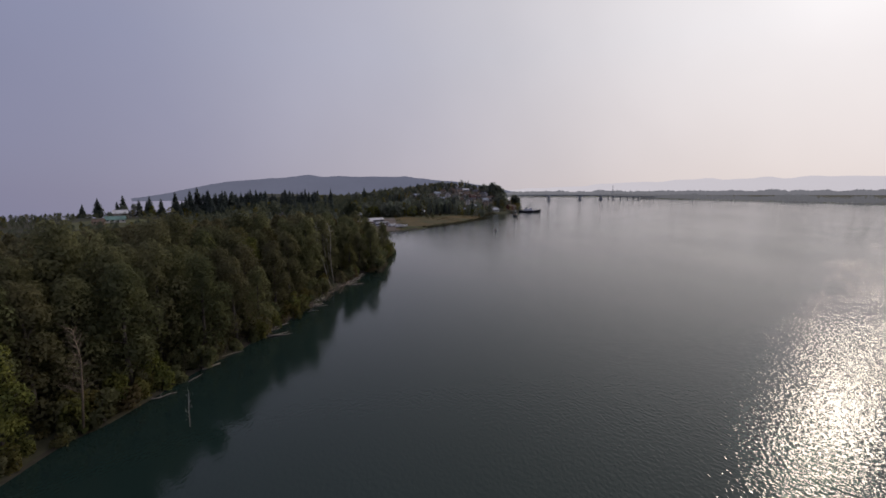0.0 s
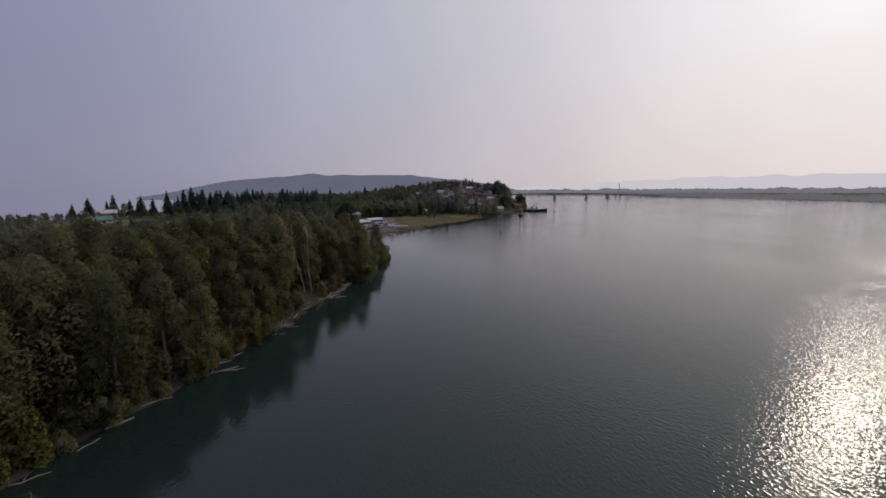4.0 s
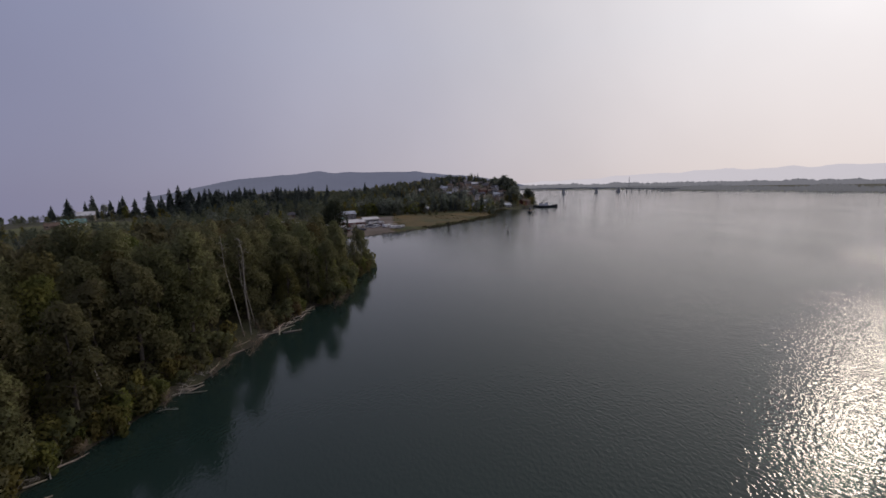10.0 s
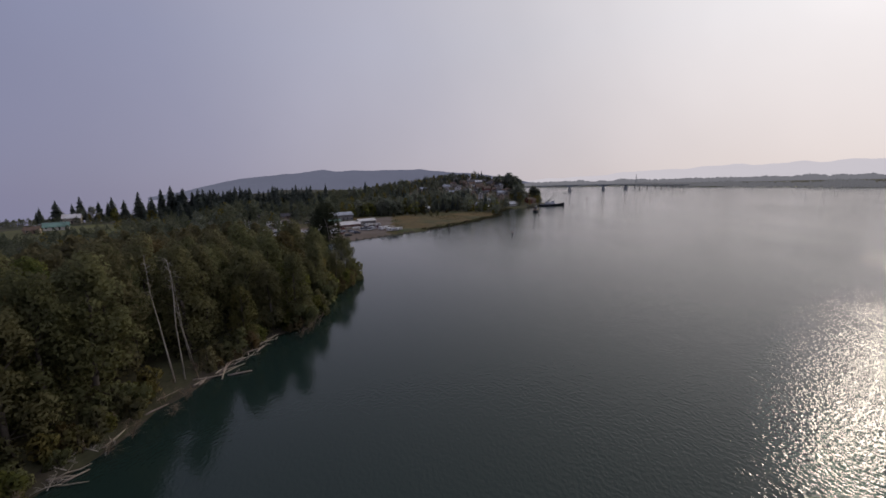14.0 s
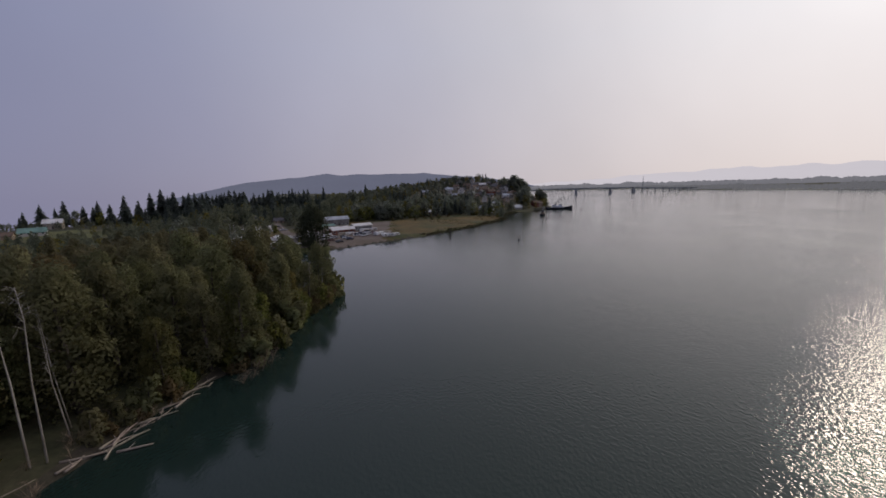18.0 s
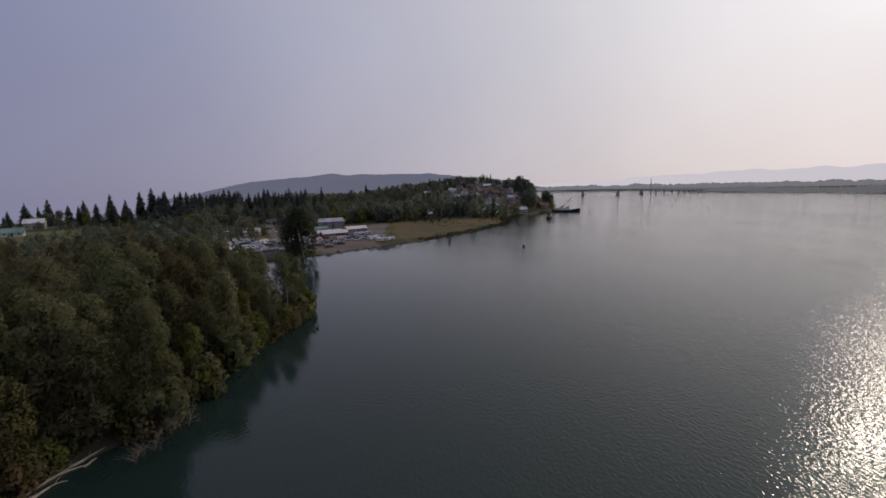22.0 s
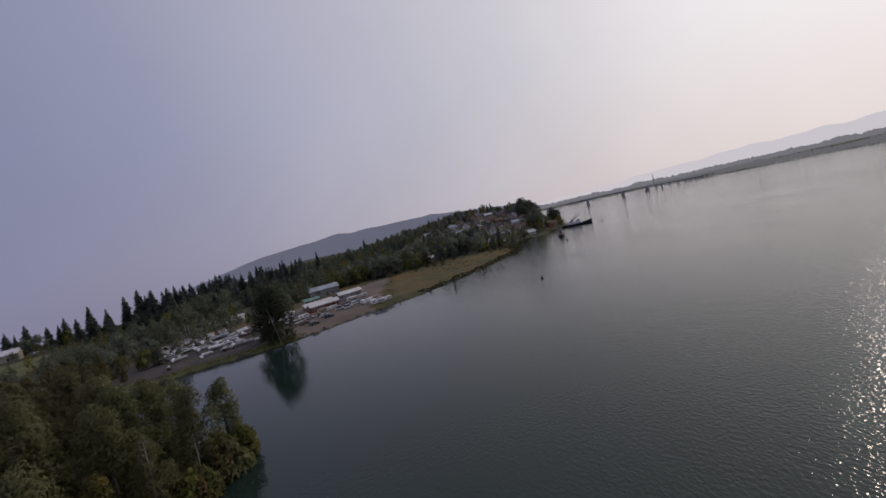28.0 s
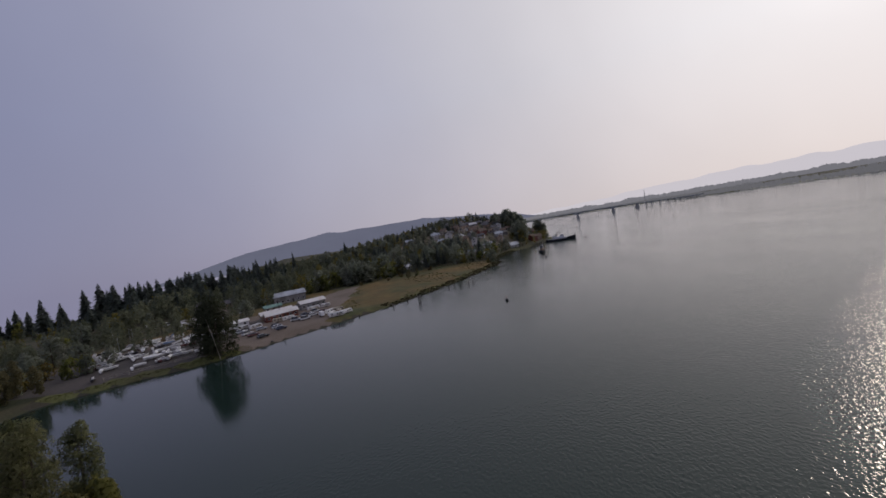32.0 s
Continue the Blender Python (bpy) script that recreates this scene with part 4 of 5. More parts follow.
# ---- houses ----
def gable_house(name, label, w, d, hgt, rise, wall, roof, windows=3, storeys=1, porch=False, chimney=True, door=True, category="house", group="houses of the riverside town"):
    """A gabled house, ridge along x, front towards -y."""
    t = thing(name, label, category, group)
    x, y = w / 2, d / 2
    s = Shape().add([(-x, -y, -3), (x, -y, -3), (x, y, -3), (-x, y, -3), (-x, -y, hgt), (x, -y, hgt), (x, y, hgt), (-x, y, hgt), (-x, 0, hgt + rise), (x, 0, hgt + rise)],
                    [(3, 2, 1, 0), (0, 1, 5, 4), (2, 3, 7, 6), (1, 2, 6, 9, 5), (3, 0, 4, 8, 7)])
    part("wall", s, wall, t)
    e, th = 0.5, 0.22
    k = rise / y
    for sgn in (-1, 1):
        a = [(-x - e, sgn * (y + e), hgt - k * e), (x + e, sgn * (y + e), hgt - k * e), (x + e, 0, hgt + rise), (-x - e, 0, hgt + rise)]
        if sgn > 0:
            a = a[::-1]
        part("roof", Shape().add([(p[0], p[1], p[2] + 0.03) for p in a] + [(p[0], p[1], p[2] + th) for p in a], [(3, 2, 1, 0), (4, 5, 6, 7), (0, 1, 5, 4), (1, 2, 6, 5), (2, 3, 7, 6), (3, 0, 4, 7)]), roof, t)
    for fl in range(storeys):
        z = 0.9 + 2.7 * fl
        for i in range(windows):
            cx = -x + w * (i + 0.5) / windows
            if door and fl == 0 and i == windows // 2:
                part("door", Shape().box(cx - 0.5, -y - 0.06, 0.05, cx + 0.5, -y + 0.02, 2.1), TIMBER, t)
                continue
            win = part("window", Shape().box(cx - 0.62, -y - 0.05, z, cx + 0.62, -y + 0.02, z + 1.3), WHITE, t)
            part("pane", Shape().box(cx - 0.52, -y - 0.08, z + 0.1, cx + 0.52, -y - 0.02, z + 1.2), GLASS, win)
        for sx in (-1, 1):
            win = part("window", Shape().box(sx * x - 0.05, -0.6, z, sx * x + 0.05, 0.6, z + 1.3), WHITE, t)
            part("pane", Shape().box(sx * x - 0.08, -0.5, z + 0.1, sx * x + 0.08, 0.5, z + 1.2), GLASS, win)
    if chimney:
        part("chimney", Shape().box(x * 0.3, y * 0.1, hgt, x * 0.3 + 0.8, y * 0.1 + 0.8, hgt + rise + 0.9), CONCRETE, t)
    if porch:
        part("porch_roof", Shape().box(-x * 0.8, -y - 2.2, 2.3, x * 0.8, -y - 0.1, 2.5), roof, t)
        for q in (-0.75, 0, 0.75):
            part("porch_post", Shape().box(x * q - 0.08, -y - 2.1, -1, x * q + 0.08, -y - 1.94, 2.3), WHITE, t)
    return t


def put(t, x, y, turn, z=None):
    t.matrix_world = pose(x, y, height(x, y) + 0.15 if z is None else z, 0, 0, turn)
    return t


TOWN = [(53, 513, 9, 7, 1, 25, "white", "white", 0), (41, 507, 7, 7, 2, -20, "cream", "grey", 0), (44, 540, 11, 7, 1, 15, "tan", "brown", 0), (112, 604, 9, 8, 2, 35, "red", "brown", 0), (119, 612, 8, 7, 2, 20, "tan", "brown", 0), (-14, 479, 7, 5, 1, 10, "white", "white", 0), (-4, 484, 5, 4, 1, 30, "white", "grey", 0), (-66, 508, 9, 6, 1, 20, "white", "white", 0), (-15, 502, 8, 6, 1, 8, "white", "white", 1), (-5, 504, 5, 5, 1, -12, "white", "grey", 0), (-28, 550, 8, 7, 2, 15, "tan", "brown", 0), (4.6, 612, 11, 7, 2, 10, "white", "grey", 0),
        (20, 603, 7, 9, 2, 80, "white", "dark", 0), (18.6, 553, 11, 8, 2, 20, "grey", "grey", 1), (28, 634, 10, 8, 2, -10, "tan", "brown", 0), (35, 621, 7, 8, 2, 70, "cream", "brown", 0),
        (50, 656, 11, 7, 1, 5, "grey", "white", 0), (47.6, 612, 10, 8, 2, 12, "tan", "brown", 0), (36, 569, 10, 8, 2, -15, "tan", "brown", 1), (45, 591, 9, 8, 2, 60, "grey", "dark", 0),
        (57, 601, 11, 8, 2, 20, "red", "brown", 0), (64, 636, 10, 8, 2, -20, "tan", "dark", 0), (84, 667, 10, 8, 2, 25, "grey", "brown", 0), (45.7, 554, 5, 6, 3, 85, "white", "grey", 0),
        (58, 557, 11, 7, 1, 18, "white", "grey", 1), (81, 602, 7, 6, 1, 40, "grey", "dark", 0), (115, 646, 6, 5, 1, 30, "white", "grey", 0), (122, 678, 11, 8, 2, 35, "red", "brown", 0),
        (124, 698, 10, 8, 2, 10, "grey", "grey", 0), (134, 680, 8, 7, 1, 60, "tan", "brown", 0), (-0.4, 544, 8, 7, 2, -20, "cream", "grey", 0), (-26, 618, 12, 7, 1, 5, "cream", "grey", 0),
        (-61, 494, 9, 7, 2, 30, "white", "dark", 1), (-72, 454, 5, 4, 1, 20, "white", "grey", 0), (-119, 361, 11, 7, 1, 25, "white", "white", 0), (-164, 437, 9, 7, 1, 30, "grey", "dark", 0),
        (-138, 429, 9, 7, 1, 20, "tan", "dark", 0), (-268, 347, 16, 9, 1, 40, "white", "green", 0), (-292, 385, 13, 9, 2, 35, "cream", "white", 0), (-268, 330, 9, 7, 1, 30, "tan", "brown", 0),
        (72, 620, 9, 7, 2, 25, "cream", "dark", 0), (40, 640, 9, 7, 1, 15, "white", "brown", 0), (70, 655, 9, 8, 2, 35, "tan", "brown", 0), (12, 585, 8, 7, 1, -10, "tan", "grey", 0), (88, 628, 8, 7, 1, 40, "grey", "brown", 0)]
WALLS = {"white": OFF_WHITE, "grey": GREYWALL, "tan": TAN, "cream": CREAM, "red": REDWALL, "blue": BLUEWALL}
ROOFS = {"white": ROOF_WHITE, "grey": ROOF_GREY, "dark": ROOF_DARK, "brown": ROOF_BROWN, "green": ROOF_GREEN}
for x, y, w, d, st, turn, wall, roof, porch in TOWN:
    lab = f"{wall} {'two-storey' if st > 1 else 'low'} wooden house with {roof} gable roof" + (" and porch" if porch else "")
    w, d = w * 0.84, d * 0.84
    put(gable_house("house", lab, w, d, 2.25 * st, d * 0.36, WALLS[wall], ROOFS[roof], max(2, int(w / 3)), st, bool(porch)), x, y, turn)

# waterfront hall and yard sheds
put(gable_house("waterfront_hall", "large white waterfront hall with grey roof", 11.5, 8, 2.8, 2.6, WHITE, ROOF_GREY, 5, 1, True, False, category="hall", group=""), 84, 568, 40, 2.0)
put(gable_house("long_shed", "long red-brown boat shed with pale metal roof", 15, 4.6, 2.9, 1.3, REDWALL, ROOF_WHITE, 6, 1, False, False, category="shed", group="yard sheds"), -58.5, 340, 40, 2.3)
put(gable_house("long_shed", "long narrow shed with pale metal roof", 15, 4.4, 2.9, 1.2, TAN, ROOF_WHITE, 5, 1, False, False, category="shed", group="yard sheds"), -63.5, 345.5, 40, 2.3)
put(gable_house("white_shed", "white metal workshop with low pale roof", 13, 6, 3.2, 1.3, GREYWALL, ROOF_WHITE, 5, 1, False, False, category="shed", group="yard sheds"), -51.5, 362, 38, 2.4)
put(gable_house("big_shed", "large grey metal warehouse", 19, 11, 4.6, 2.2, GREYWALL, ROOF_GREY, 6, 1, False, False, category="shed", group="yard sheds"), -82, 404, 30, 2.6)
put(gable_house("small_shed", "small pale green-roofed shed", 9, 5, 2.6, 1.1, CREAM, ROOF_GREEN, 3, 1, False, False, category="shed", group="yard sheds"), -78, 372, 35, 2.3)
put(gable_house("small_shed", "small white shed with flat metal roof", 7, 5, 2.5, 0.9, WHITE, ROOF_WHITE, 2, 1, False, False, category="shed", group="yard sheds"), -76, 334, 40, 2.3)


# ---- vehicles ----
def car(label, paint, van=False):
    t = thing("parked_car", label, "car", "cars on the gravel lot")
    h0 = 1.25 if van else 0.85
    s = Shape()
    prof = [(-2.2, 0.35), (2.2, 0.35), (2.25, 0.8), (1.3, 0.95), (-2.0, 1.0), (-2.25, 0.8)]
    for sg in (0,):
        n_ = len(prof)
        s.add([(px_, -0.88, pz) for px_, pz in prof] + [(px_, 0.88, pz) for px_, pz in prof], [list(range(n_)), list(range(n_, 2 * n_))[::-1]] + [[(i + 1) % n_, i, n_ + i, n_ + (i + 1) % n_] for i in range(n_)])
    part("body", s, paint, t)
    top = 2.0 if van else 1.45
    cab = Shape().add([(-1.9, -0.8, 0.96), (1.0, -0.8, 0.96), (1.0, 0.8, 0.96), (-1.9, 0.8, 0.96), (-1.6, -0.65, top), (0.4, -0.65, top), (0.4, 0.65, top), (-1.6, 0.65, top)],
                      [(3, 2, 1, 0), (0, 1, 5, 4), (1, 2, 6, 5), (2, 3, 7, 6), (3, 0, 4, 7)])
    part("window_band", cab, GLASS, t)
    part("roof", Shape().box(-1.62, -0.67, top - 0.02, 0.42, 0.67, top + 0.06), paint, t)
    for wx in (-1.35, 1.4):
        for wy in (-0.85, 0.85):
            part("wheel", Shape().tube([(wx, wy - 0.1, 0.33), (wx, wy + 0.1, 0.33)], [0.33, 0.33], 10), RUBBER, t)
    return t


def trailer(label, ln, mat=WHITE):
    t = thing("travel_trailer", label, "trailer", "trailers on the lot")
    x = ln / 2
    s = Shape().add([(-x, -1.2, 0.6), (x, -1.2, 0.6), (x, 1.2, 0.6), (-x, 1.2, 0.6), (-x + 0.25, -1.15, 3.0), (x - 0.5, -1.15, 3.0), (x - 0.5, 1.15, 3.0), (-x + 0.25, 1.15, 3.0), (x + 0.15, -1.2, 1.6), (x + 0.15, 1.2, 1.6)],
                    [(3, 2, 1, 0), (4, 5, 6, 7), (0, 1, 8, 5, 4), (1, 2, 9, 8), (8, 9, 6, 5), (2, 3, 7, 6, 9), (3, 0, 4, 7)])
    part("body", s, mat, t)
    for q in (-0.6, 0.1, 0.6):
        part("window", Shape().box(x * q - 0.5, -1.24, 1.6, x * q + 0.5, -1.1, 2.3), GLASS, t)
    part("stripe", Shape().box(-x * 0.95, -1.225, 1.15, x * 0.9, -1.15, 1.4), TAN, t)
    part("door", Shape().box(x * 0.3, -1.235, 0.7, x * 0.3 + 0.7, -1.15, 2.5), CREAM, t)
    for wx in (-0.5, 0.5):
        for wy in (-1.1, 1.1):
            part("wheel", Shape().tube([(wx, wy - 0.1, 0.36), (wx, wy + 0.1, 0.36)], [0.36, 0.36], 10), RUBBER, t)
    part("hitch", Shape().tube([(x, 0, 0.6), (x + 1.2, 0, 0.5)], [0.07, 0.05], 5), HULL_BLACK, t)
    return t


def boat(label, ln, hull, mast_h=0.0, cabin=True, cover=None):
    """A small boat standing on a trailer or blocks."""
    t = thing("stored_boat", label, "boat", "boats in the yard")
    x, b = ln / 2, ln * 0.15
    st = [(-x, b * 0.85), (-x * 0.3, b), (x * 0.4, b * 0.85), (x * 0.8, b * 0.4), (x, 0.03)]
    v, f = [], []
    for px_, w in st:
        q = (px_ + x) / ln
        v += [(px_, -w, 1.9 + 0.4 * q * q), (px_, -w * 0.55, 0.95 + 0.3 * q ** 3), (px_, 0, 0.75 + 0.8 * q ** 4), (px_, w * 0.55, 0.95 + 0.3 * q ** 3), (px_, w, 1.9 + 0.4 * q * q)]
    for i in range(len(st) - 1):
        for k in range(4):
            f.append((i * 5 + k, i * 5 + k + 1, i * 5 + k + 6, i * 5 + k + 5))
        f.append((i * 5 + 4, i * 5, i * 5 + 5, i * 5 + 9))
    f.append((0, 4, 3, 2, 1))
    part("hull", Shape().add(v, f), hull, t)
    if cabin:
        part("cabin", Shape().box(-x * 0.35, -b * 0.6, 1.95, x * 0.4, b * 0.6, 2.95, 0.25), WHITE, t)
        part("windscreen", Shape().box(-x * 0.2, -b * 0.62, 2.3, x * 0.36, b * 0.62, 2.7, 0.1), GLASS, t)
    if cover:
        part("cover", Shape().add([(-x, -b, 1.95), (x * 0.7, -b * 0.6, 2.1), (x * 0.7, b * 0.6, 2.1), (-x, b, 1.95), (-x, 0, 2.7), (x * 0.7, 0, 2.6)], [(0, 1, 5, 4), (3, 4, 5, 2), (0, 4, 3), (1, 2, 5)]), cover, t)
    part("cradle", Shape().box(-x * 0.6, -b * 0.6, 0.1, -x * 0.5, b * 0.6, 1.0).box(x * 0.3, -b * 0.5, 0.1, x * 0.4, b * 0.5, 1.05).box(-x * 0.6, -0.1, 0.3, x * 0.9, 0.1, 0.5), TIMBER, t)
    if mast_h:
        part("mast", Shape().tube([(x * 0.1, 0, 1.9), (x * 0.1, 0, 1.9 + mast_h)], [0.13, 0.09], 6), ALU, t)
        part("boom", Shape().tube([(x * 0.1, 0, 3.2), (-x * 0.8, 0, 3.3)], [0.09, 0.08], 5), ALU, t)
    return t


random.seed(21)
cars = [car("white parked car on gravel", PAINTS[0]), car("silver parked car on gravel", PAINTS[1]), car("dark parked car on gravel", PAINTS[2]), car("red parked car on gravel", PAINTS[3]), car("white parked van on gravel", PAINTS[0], True), car("blue parked car on gravel", PAINTS[4])]
for k, (x, y, turn) in enumerate(((-50, 317, 30), (-47, 314, 30), (-41.6, 327, 40), (-60, 311, 60), (-56, 308, 50), (-50, 304, 50), (-52, 320, 20), (-57, 317, 35), (-66, 316, 30), (-40, 333, 40), (-46, 338, 45), (-43, 343, 40),
                                 (-46, 327, 20), (-38, 340, 40), (-64, 376, 30), (-58, 380, 40), (-50, 358, 10), (-110, 372, 35), (-116, 366, 30), (-125, 396, 30), (-146, 380, 60), (-102, 384, 30), (-96, 440, 30), (-80, 432, 20))):
    m = pose(x, y, height(x, y) + 0.02, 0, 0, turn)
    copy_thing(cars[(k * 5 + k // 3) % 6], m)
strike(*cars)
tr = [trailer("white travel trailer parked on the lot", 7.5), trailer("long white motorhome parked on the lot", 9.5), trailer("cream travel trailer parked on the lot", 6.5, CREAM)]
for k, (x, y, turn) in enumerate(((-30, 329, 75), (-26.5, 325, 20), (-27, 331, 100), (-32.5, 334, 60), (-23.5, 329.5, 50), (-29, 336, 15), (-35, 330, 120), (-47, 352, 35), (-44, 346, 40), (-42, 356, 20), (-52, 333, 40), (-56, 330, 40), (-62, 322, 50), (-76, 322, 45), (-80, 328, 45), (-70, 326, 40))):
    copy_thing(tr[k % 3], pose(x, y, height(x, y) + 0.02, 0, 0, turn)).scale = (random.uniform(0.58, 0.75),) * 3
strike(*tr)
fleet = [boat("white motor boat stored on blocks", 7.5, WHITE), boat("white sailing boat on a cradle with its mast up", 9.5, WHITE, 12.0), boat("small open white boat on a trailer", 5.5, WHITE, 0, False),
         boat("boat under a blue tarp", 6.5, GREYWALL, 0, False, TARP), boat("dark-hulled boat stored on blocks", 8.0, HULL_BLACK), boat("boat with red bottom and white cabin on blocks", 8.5, HULL_RED), boat("boat under a white cover", 7.0, WHITE, 0, False, WHITE)]
rows_ = 0
for j in range(8):
    for i in range(14):
        u, w = i / 13, j / 7
        x = -91 + 28 * u - 43 * w + random.uniform(-1.6, 1.6)
        y = 275 + 24 * u + 39 * w + random.uniform(-1.6, 1.6)
        if inland(x, y)[0] < 7 or x < -132 or random.random() < 0.2 or (u > 0.8 and w < 0.3):
            continue
        k = random.choices(range(7), (6, 0, 4, 0.5, 1, 1, 3))[0]
        bt = copy_thing(fleet[k], pose(x, y, height(x, y) + 0.02, 0, 0, random.choice((30, 40, 45, 120, 130, 210)) + random.uniform(-12, 12)))
        bt.scale = (random.uniform(0.5, 0.72),) * 3
for x, y in ((-121, 323), (-117, 320), (-114, 325), (-125, 319), (-104, 298)):
    copy_thing(fleet[1], pose(x, y, height(x, y) + 0.02, 0, 0, 35 + random.uniform(-8, 8))).scale = (0.66,) * 3
strike(*fleet)
fence = thing("yard_fence", "low pale timber fence along the boat yard", "fence")
pts = [(-88, 273), (-79, 278), (-71, 283), (-63, 289.5)]
for (ax, ay), (bx, by) in zip(pts, pts[1:]):
    z0, z1 = height(ax, ay), height(bx, by)
    for u in (0.5, 1.0):
        part("rail", Shape().tube([(ax, ay, z0 + u), (bx, by, z1 + u)], [0.09, 0.09], 4), PALE_BARK, fence)
    for q in (0.0, 0.33, 0.66):
        part("post", Shape().tube([(ax + (bx - ax) * q, ay + (by - ay) * q, z0 - 0.4), (ax + (bx - ax) * q, ay + (by - ay) * q, z0 + 1.15)], [0.1, 0.1], 5), PALE_BARK, fence)
for k, (x, y, z1, ) in enumerate(((-112, 331, 9), (-78, 322, 9), (-60, 342, 9))):
    p = thing("utility_pole", "wooden utility pole with cross arm", "pole", "utility poles")
    z0 = height(x, y)
    part("shaft", Shape().tube([(x, y, z0 - 0.5), (x, y, z0 + z1)], [0.16, 0.11], 6), TIMBER, p)
    part("cross_arm", Shape().box(x - 1.1, y - 0.06, z0 + z1 - 0.9, x + 1.1, y + 0.06, z0 + z1 - 0.75), TIMBER, p)
# road up from the lot
rd = Shape()
rp = [(-90, 336), (-99, 352), (-110, 372), (-122, 394), (-134, 416), (-143, 434)]
for (ax, ay), (bx, by) in zip(rp, rp[1:]):
    k0 = len(rd.v)
    rd.add([(ax - 2.6, ay - 1.4, height(ax - 2.6, ay - 1.4) + 0.12), (ax + 2.6, ay + 1.4, height(ax + 2.6, ay + 1.4) + 0.12), (bx + 2.6, by + 1.4, height(bx + 2.6, by + 1.4) + 0.12), (bx - 2.6, by - 1.4, height(bx - 2.6, by - 1.4) + 0.12)], [(0, 1, 2, 3)])
solid("road", rd, GRAVEL, "pale gravel road climbing from the boat yard", "road", kind="structure")


# ---- ship, workboat, piles, buoys ----
def hull_shape(ln, beam, free, sheer, keel=-1.0):
    v, f = [], []
    st = [(-0.5, 0.72), (-0.42, 0.9), (-0.15, 1.0), (0.2, 1.0), (0.36, 0.72), (0.46, 0.3), (0.5, 0.04)]
    for q, w in st:
        top = free + sheer * (max(0, q) * 2) ** 2 + 0.35 * sheer * (max(0, -q) * 2) ** 2
        v += [(q * ln, -w * beam / 2, top), (q * ln, -w * beam * 0.42, 0.2), (q * ln * 0.96, -w * beam * 0.2, keel), (q * ln * 0.96, w * beam * 0.2, keel), (q * ln, w * beam * 0.42, 0.2), (q * ln, w * beam / 2, top)]
    for i in range(len(st) - 1):
        for k in range(5):
            f.append((i * 6 + k, i * 6 + k + 1, i * 6 + k + 7, i * 6 + k + 6))
        f.append((i * 6 + 5, i * 6, i * 6 + 6, i * 6 + 11))
    f.append((0, 5, 4, 3, 2, 1))
    f.append([36 + k for k in range(6)])
    return Shape().add(v, f)


ship = thing("old_ship", "old black-hulled ship with white deckhouse moored at the point", "ship")
part("hull", hull_shape(31, 7, 2.4, 1.9), HULL_BLACK, ship)
part("bulwark_stripe", Shape().box(-14, -3.58, 2.0, 6, -3.46, 2.35), WHITE, ship)
part("deckhouse", Shape().box(-8, -2.4, 2.4, 4, 2.4, 4.4, 0.15), WHITE, ship)
house_ = part("wheelhouse", Shape().box(-0.5, -1.9, 4.4, 3.2, 1.9, 6.4, 0.2), WHITE, ship)
part("window_band", Shape().box(-0.35, -1.85, 5.3, 3.1, 1.85, 6.0, 0.0), GLASS, house_)
part("funnel", Shape().tube([(-4, 0, 4.4), (-4.3, 0, 7.2)], [0.8, 0.7], 10), HULL_BLACK, ship)
part("foremast", Shape().tube([(8, 0, 2.4), (8, 0, 10.5)], [0.2, 0.1], 6), STEEL, ship)
part("mainmast", Shape().tube([(-7, 0, 4), (-7, 0, 11.5)], [0.2, 0.1], 6), STEEL, ship)
part("cargo_boom", Shape().tube([(-6.5, 0, 4.8), (5, 0, 15.5)], [0.32, 0.2], 6), HULL_BLACK, ship)
part("cargo_boom", Shape().tube([(-5.5, 0.8, 4.8), (7, 0.8, 13)], [0.28, 0.18], 6), HULL_BLACK, ship)
part("lifeboat", hull_shape(5, 1.8, 0.8, 0.3, -0.2), WHITE, ship, at=(-6, -1.6, 4.6))
ship.matrix_world = pose(137, 583, 0, 0, 0, -8)

tug = thing("workboat", "dark workboat with tall white wheelhouse moored off the town", "boat")
part("hull", hull_shape(10, 4.2, 1.3, 0.8, -0.6), HULL_BLACK, tug)
part("wheelhouse", Shape().box(-2.5, -1.4, 1.2, 2, 1.4, 3.0, 0.15), TAN, tug)
part("upper_bridge", Shape().box(-1.6, -1.2, 3.4, 1.2, 1.2, 5.4, 0.15), GREYWALL, tug)
part("window_band", Shape().box(-1.5, -1.15, 4.4, 1.15, 1.15, 5.0, 0.0), GLASS, tug)
part("mast", Shape().tube([(-0.5, 0, 5.3), (-0.5, 0, 9)], [0.1, 0.06], 5), STEEL, tug)
part("boom", Shape().tube([(0.2, 0, 5.4), (5.5, 0, 8.5)], [0.1, 0.06], 5), STEEL, tug)
part("hull_top", Shape().box(-4, -1.9, 1.25, 3.5, 1.9, 1.7, 0.1), HULL_BLACK, tug)
part("funnel", Shape().tube([(-2.2, 0, 2.9), (-2.3, 0, 4.6)], [0.5, 0.45], 8), HULL_BLACK, tug)
tug.matrix_world = pose(97.6, 486, 0, 0, 0, 60)

dock = thing("pier_dock", "timber dock with piles along the waterfront", "dock")
part("deck", Shape().box(-14, -2, 1.5, 14, 2, 1.8), TIMBER, dock)
for k in range(8):
    for w in (-1.7, 1.7):
        part("pile", Shape().tube([(-13 + 3.7 * k, w, -2), (-13 + 3.7 * k, w, 2.6)], [0.2, 0.18], 6), TIMBER, dock)
dock.matrix_world = pose(116, 581, 0, 0, 0, 42)

